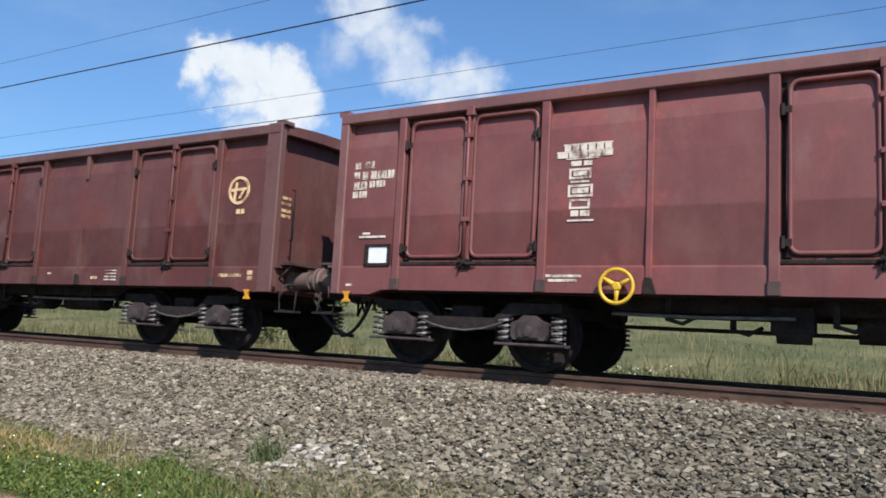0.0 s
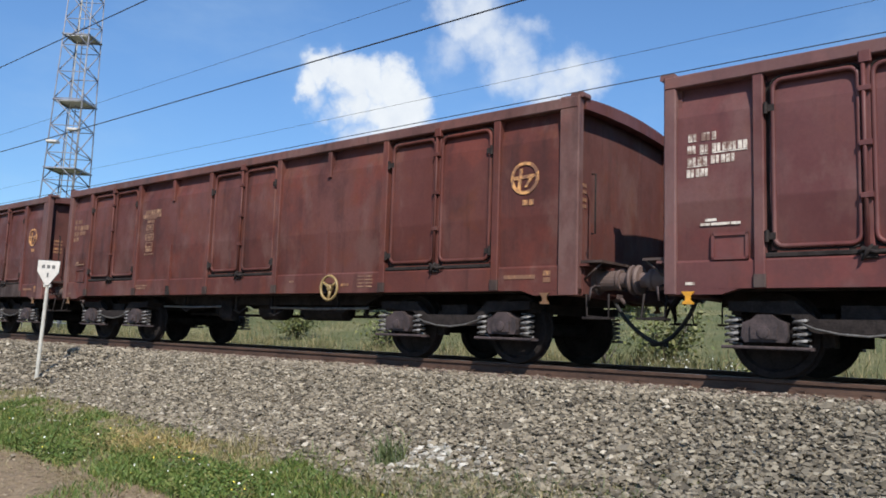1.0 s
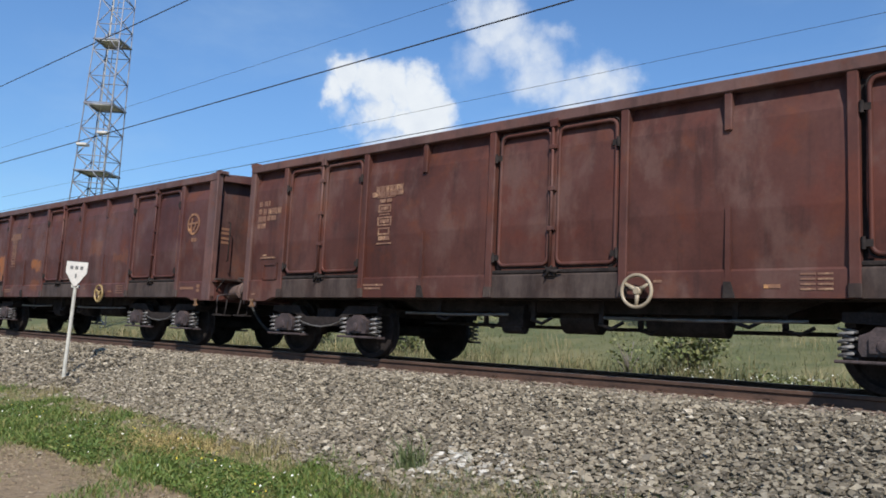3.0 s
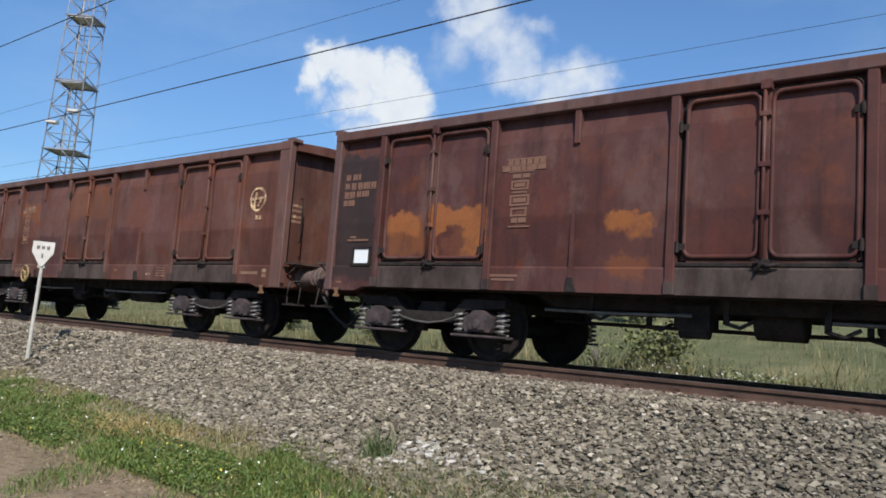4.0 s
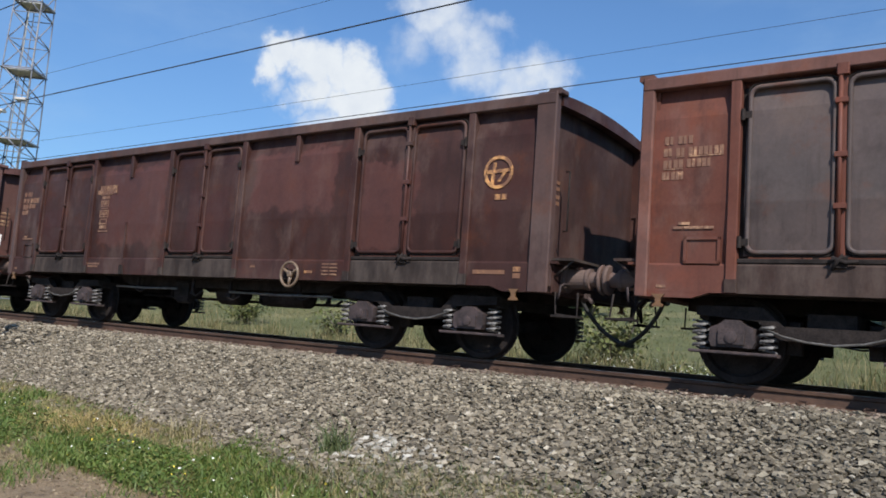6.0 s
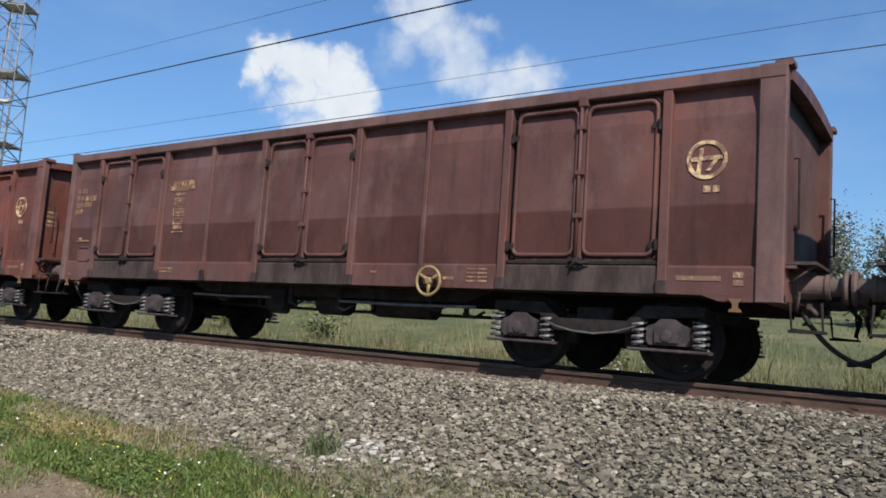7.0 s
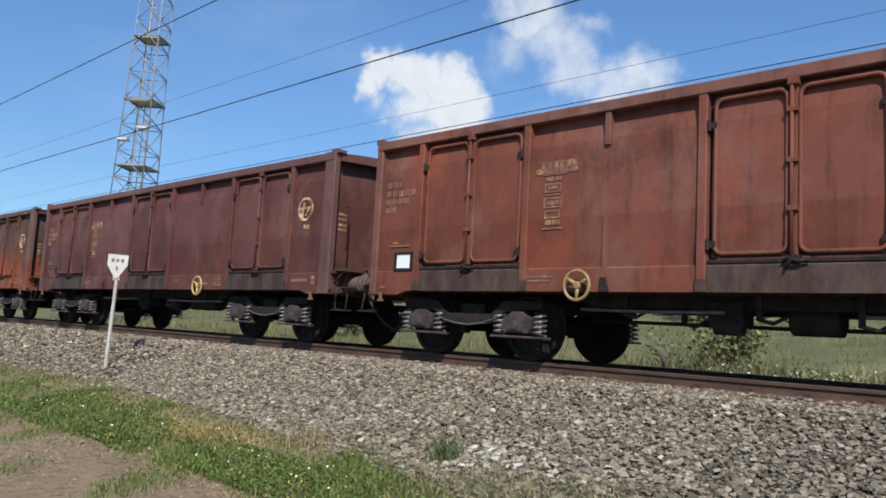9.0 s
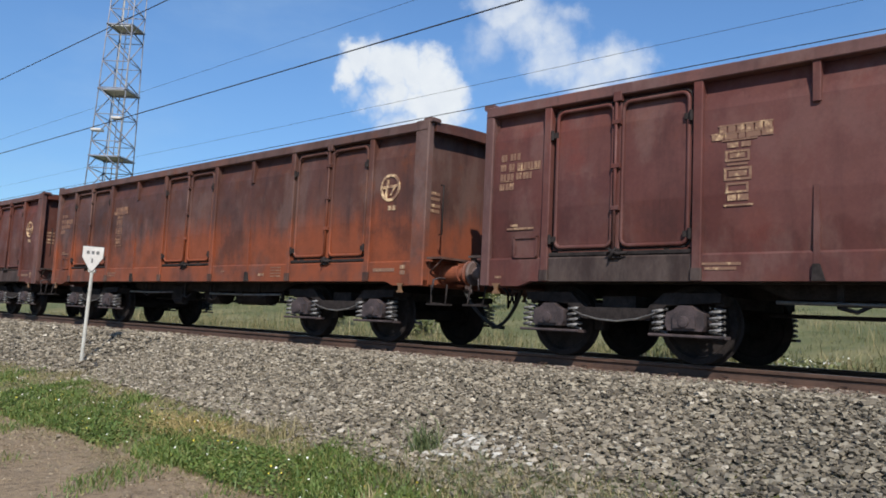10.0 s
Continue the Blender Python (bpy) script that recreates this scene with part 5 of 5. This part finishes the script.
def near_grass():
    rng = np.random.default_rng(11)
    n = 205000
    x = np.where(rng.random(n) < 0.75, rng.uniform(-12, 0.5, n), rng.uniform(-24, -12, n))
    t = toe(x)
    u = rng.random(n)
    y = t + 0.15 + (-6.05 - t) * u + rng.normal(0, 0.05, n)
    p = patchy(x, y, 1.1, 0.7)
    lush = np.clip((u - 0.27 + 1.0 * (p - 0.5)) * 3.0, 0.06, 1) * np.clip((patchy(x, y, 2.1, 8.3) - 0.22) * 4, 0.1, 1)
    green = rng.random(n) < lush * np.clip(1.6 - 1.4 * np.clip(u - 0.6, 0, 1), 0, 1)
    dry = ~green & (rng.random(n) < np.clip(1.05 - u * 0.9, 0.14, 0.9) * (0.4 + 0.8 * patchy(x, y, 1.6, 5.0)))
    # parched spots
    spot = np.clip((patchy(x, y, 0.9, 5.0) - 0.52) * 6, 0, 1) * np.clip((0.75 - u) * 5, 0, 1)
    parched = rng.random(n) < 0.62 * spot
    dry |= parched & (rng.random(n) < 0.8)
    green &= ~parched
    z = height(x, y) - 0.01
    blades("grass", x[green], y[green], z[green], 0.055, 0.0055, GRASS, "low green grass on the verge", 12, 0.7)
    blades("dry_grass", x[dry], y[dry], z[dry], 0.036, 0.003, DRY, "sparse straw-coloured grass on the verge", 13, 0.6)
    # a parched straw-yellow patch
    m = 5000
    x, y = rng.normal(-7.5, 0.42, m), rng.normal(-5.05, 0.16, m)
    blades("dry_grass", x, y, height(x, y), 0.05, 0.0035, STRAW, "parched straw-yellow patch in the verge", 28, 1.2)
    # straw litter along the worn edge of the path
    m = 15000
    x = rng.uniform(-13, -1.5, m)
    y = -5.86 - rng.exponential(0.22, m) + 0.12 * np.sin(x * 2.1)
    keep = rng.random(m) < 0.25 + 0.75 * patchy(x, y, 1.4, 6.0)
    blades("straw_litter", x[keep], y[keep], height(x, y)[keep] - 0.004, 0.022, 0.0028, DRY, "flattened straw litter along the path edge", 19, 2.6)
    # dull tufts that creep up between the stones
    m = 5200
    x, y = rng.normal(-3.35, 0.75, m), rng.normal(-5.05, 0.22, m)
    half = rng.random(m) < 0.5
    blades("dry_grass", x[half], y[half], height(x, y)[half], 0.075, 0.0028, DRY, "straw-coloured grass creeping into the ballast", 24, 0.9)
    blades("grass", x[~half], y[~half], height(x, y)[~half], 0.07, 0.003, WEED, "dull green grass creeping into the ballast", 25, 0.9)
    # the path keeps some tufts
    m = 26000
    x, y = rng.uniform(-12, -3, m), rng.uniform(-8.3, -5.9, m)
    keep = (rng.random(m) < np.clip((patchy(x, y, 1.7, 2.2) - 0.57) * 3, 0, 0.9))
    blades("grass", x[keep], y[keep], height(x, y)[keep] - 0.01, 0.06, 0.004, GRASS, "thin green tufts on the dirt path", 14, 0.8)
    # rounded leaves that thicken the green band
    m = 42000
    x = rng.uniform(-13, 0, m)
    t = toe(x)
    u = rng.uniform(0.42, 0.97, m)
    y = t + (-6.0 - t) * u
    keep = rng.random(m) < np.clip((patchy(x, y, 0.9, 4.1) - 0.34) * 2.6, 0, 1)
    leaves("clover", x[keep], y[keep], height(x, y)[keep] + rng.uniform(0.02, 0.06, keep.sum()), 0.013, GRASS, "low green clover leaves", 15)
    m = 330
    x = rng.uniform(-13, -1, m)
    t = toe(x)
    y = t + (-6.0 - t) * rng.uniform(0.3, 0.95, m)
    leaves("daisies", x, y, height(x, y) + rng.uniform(0.06, 0.10, m), 0.010, PETAL, "small white and yellow wild flowers", 16)
    # a taller weed at the edge of the stones
    wx, wy, k = -4.45, -4.62, 170
    ox, oy = rng.normal(0, 0.075, k), rng.normal(0, 0.06, k)
    ob = blades("weed", wx + ox, wy + oy, height(wx + ox, wy + oy), 0.19, 0.005, WEED, "tall dark green weed beside the ballast", 17, 0.7, "weed")
    for wx, wy, k, tall in ((-12.8, -3.95, 140, 0.13), (-6.2, -4.75, 150, 0.14)):
        ox, oy = rng.normal(0, 0.14, k), rng.normal(0, 0.10, k)
        blades("weed", wx + ox, wy + oy, height(wx + ox, wy + oy), tall, 0.004, DRY, "straw-coloured weed tuft at the stone edge", int(100 - wx * 10), 0.7, "weed")


def leaves(name, x, y, z, size, mat, label, seed, category="plants", flat=0.5):
    """Small folded leaves."""
    rng = np.random.default_rng(seed)
    n = len(x)
    s = size * rng.uniform(0.6, 1.4, n)
    d = rng.normal(size=(n, 3)) * np.array([1, 1, 1 - flat])
    d /= np.linalg.norm(d, axis=1, keepdims=True)
    up = rng.normal(size=(n, 3)) * 0.5 + np.array([0, 0, 1.0])
    e = np.cross(d, up)
    e /= np.linalg.norm(e, axis=1, keepdims=True)
    c = np.stack([x, y, z], -1)
    s = s[:, None]
    p = np.stack([c - d * s, c + e * s * 0.75, c + d * s * 1.2, c - e * s * 0.75], 1)
    k = 4 * np.arange(n)[:, None]
    f = np.concatenate([k + np.array([0, 1, 2]), k + np.array([0, 2, 3])])
    return bulk(name, p.reshape(-1, 3), f, mat, label, category)


near_grass()


def meadow():
    rng = np.random.default_rng(21)
    n = 90000
    y = 3.4 + 30 * rng.random(n) ** 1.7
    x = rng.uniform(-1, 1, n) * (12 + y * 1.1) - 14 - y * 0.9
    keep = rng.random(n) < 0.35 + 0.65 * patchy(x, y, 0.35, 1.0)
    x, y = x[keep], y[keep]
    blades("meadow_grass", x, y, height(x, y) - 0.02, 0.11, 0.008, FIELD, "tall mixed meadow grass beyond the track", 22, 0.6)
    m = 9000
    y = 3.8 + 12 * rng.random(m) ** 1.5
    x = rng.uniform(-38, 6, m)
    keep = patchy(x, y, 0.5, 3.0) > 0.66
    blades("dry_stalks", x[keep], y[keep], height(x, y)[keep], 0.42, 0.005, DRY, "dry upright stalks in the meadow", 23, 0.3)
    # tall weeds in a belt behind the track, thick in places
    m = 34000
    y = 4.0 + 4.2 * rng.random(m) ** 1.3
    x = rng.uniform(-40, 4, m)
    keep = rng.random(m) < np.clip((patchy(x, y, 0.8, 2.0) - 0.30) * 2.2, 0.08, 1)
    x, y = x[keep], y[keep]
    pale = rng.random(len(x)) < 0.35
    blades("tall_weeds", x[~pale], y[~pale], height(x, y)[~pale] - 0.02, 0.36, 0.012, FIELD, "tall olive weeds behind the track", 26, 0.45)
    blades("dry_stalks", x[pale], y[pale], height(x, y)[pale] - 0.02, 0.46, 0.006, DRY, "pale dry weed stalks behind the track", 27, 0.3)
    # white umbels near the track
    for cx, cy, q in ((-4.5, 5.1, 110), (-6.2, 5.8, 40)):
        x, y = rng.normal(cx, 0.38, q), rng.normal(cy, 0.22, q)
        leaves("white_flowers", x, y, height(x, y) + rng.uniform(0.36, 0.58, q), 0.026, WHITES, "patch of white wild flowers in the meadow", int(40 + q), "flowers")


meadow()


def shrub(x, y, tall, spread, seed, n=1400, size=0.05, what="rounded green shrub in the meadow", kind="shrub", leaf_mat=LEAF):
    """Stems that fork, and leaves in clumps at their ends."""
    rng = np.random.default_rng(seed)
    z0 = float(height(x, y))
    ob = tagged(new(kind), what, kind)
    ob.matrix_basis = pose(x, y, z0 - 0.05)
    sh = Shape()
    tips = []
    for k in range(7):
        a = rng.uniform(0, 2 * math.pi)
        r = spread * rng.uniform(0.25, 0.9)
        h = tall * rng.uniform(0.55, 0.95)
        mid = (r * 0.4 * math.cos(a), r * 0.4 * math.sin(a), h * 0.55)
        end = (r * math.cos(a), r * math.sin(a), h)
        sh.tube([(rng.normal(0, 0.05), rng.normal(0, 0.05), 0), mid, end], [0.03 * tall, 0.02 * tall, 0.006 * tall], 5)
        tips += [end, mid, ((mid[0] + end[0]) / 2 + rng.normal(0, 0.12 * spread), (mid[1] + end[1]) / 2 + rng.normal(0, 0.12 * spread), (mid[2] + end[2]) / 2)]
    part("stem", sh.mesh("stem", BARK), ob)
    t = np.array(tips)[rng.integers(0, len(tips), n)]
    c = t + rng.normal(size=(n, 3)) * np.array([0.22 * spread, 0.22 * spread, 0.13 * tall])
    c[:, 2] = np.clip(c[:, 2], 0.05, None)
    lv = leaves("crown", c[:, 0], c[:, 1], c[:, 2], size, leaf_mat, "", seed + 1, "", 0.2)
    for key in ("category", "kind", "label"):
        if key in lv:
            del lv[key]
    lv.parent = ob


def hedge():
    rng = np.random.default_rng(31)
    shrub(-7.2, 7.7, 1.25, 1.15, 300, 1500, 0.045, "bushy olive-green shrub beside the track")
    shrub(-4.5, 5.2, 0.58, 0.65, 306, 700, 0.04, "low flowering shrub beside the track")
    shrub(-8.7, 7.4, 1.0, 0.6, 308, 160, 0.04, "nearly leafless shrub with bare pale stems")
    shrub(-15.8, 7.6, 1.0, 0.9, 302, 800, 0.045, "grey-green shrub with bare stems")
    shrub(-22.5, 9.5, 1.1, 0.9, 304, 1500, 0.05)
    for k in range(26):
        y = rng.uniform(17, 34)
        x = rng.uniform(-75, 9)
        shrub(x, y, rng.uniform(1.2, 2.4), rng.uniform(1.0, 2.0), 400 + 2 * k, 1300, 0.10)
    for k, (x, y, h) in enumerate(((-13.0, 48, 6.2), (-8.0, 50, 6.8), (-16.5, 55, 6.0), (-4.0, 52, 5.6), (1.0, 54, 6.4), (7.0, 52, 5.8), (-24, 60, 5.5))):
        shrub(x, y, h, h * 0.45, 600 + 2 * k, 6000, 0.095, "grey-green tree beyond the meadow", "tree", HAZY)


hedge()


# ---- movement ----
def travelled(t):
    return 0.02 + 17.12 * t - 0.0393 * t * t + 0.00118 * t ** 3


def motions():
    for i, (wagon, wheels) in enumerate(TRAIN):
        start = -20.56 - PITCH * (i - 1) + MID
        walk(wagon, [(t / 2, pose(start + travelled(t / 2), 0, 0)) for t in range(21)])
    # the wheels roll; all front axles share one set of keys, all rear axles another
    times = [f / FPS for f in range(301)]
    first = TRAIN[0][1]
    for w in first[:2]:
        a = w.location.x
        walk(w, [(t, pose(a, 0, RADIUS, 0, math.degrees(travelled(t) / RADIUS), 0)) for t in times])
    for _, wheels in TRAIN:
        for k, w in enumerate(wheels):
            lead = first[k % 2]
            if w is lead:
                continue
            w.rotation_mode = "QUATERNION"
            keys = w.animation_data_create()
            keys.action = lead.animation_data.action
            keys.action_slot = lead.animation_data.action_slot


motions()
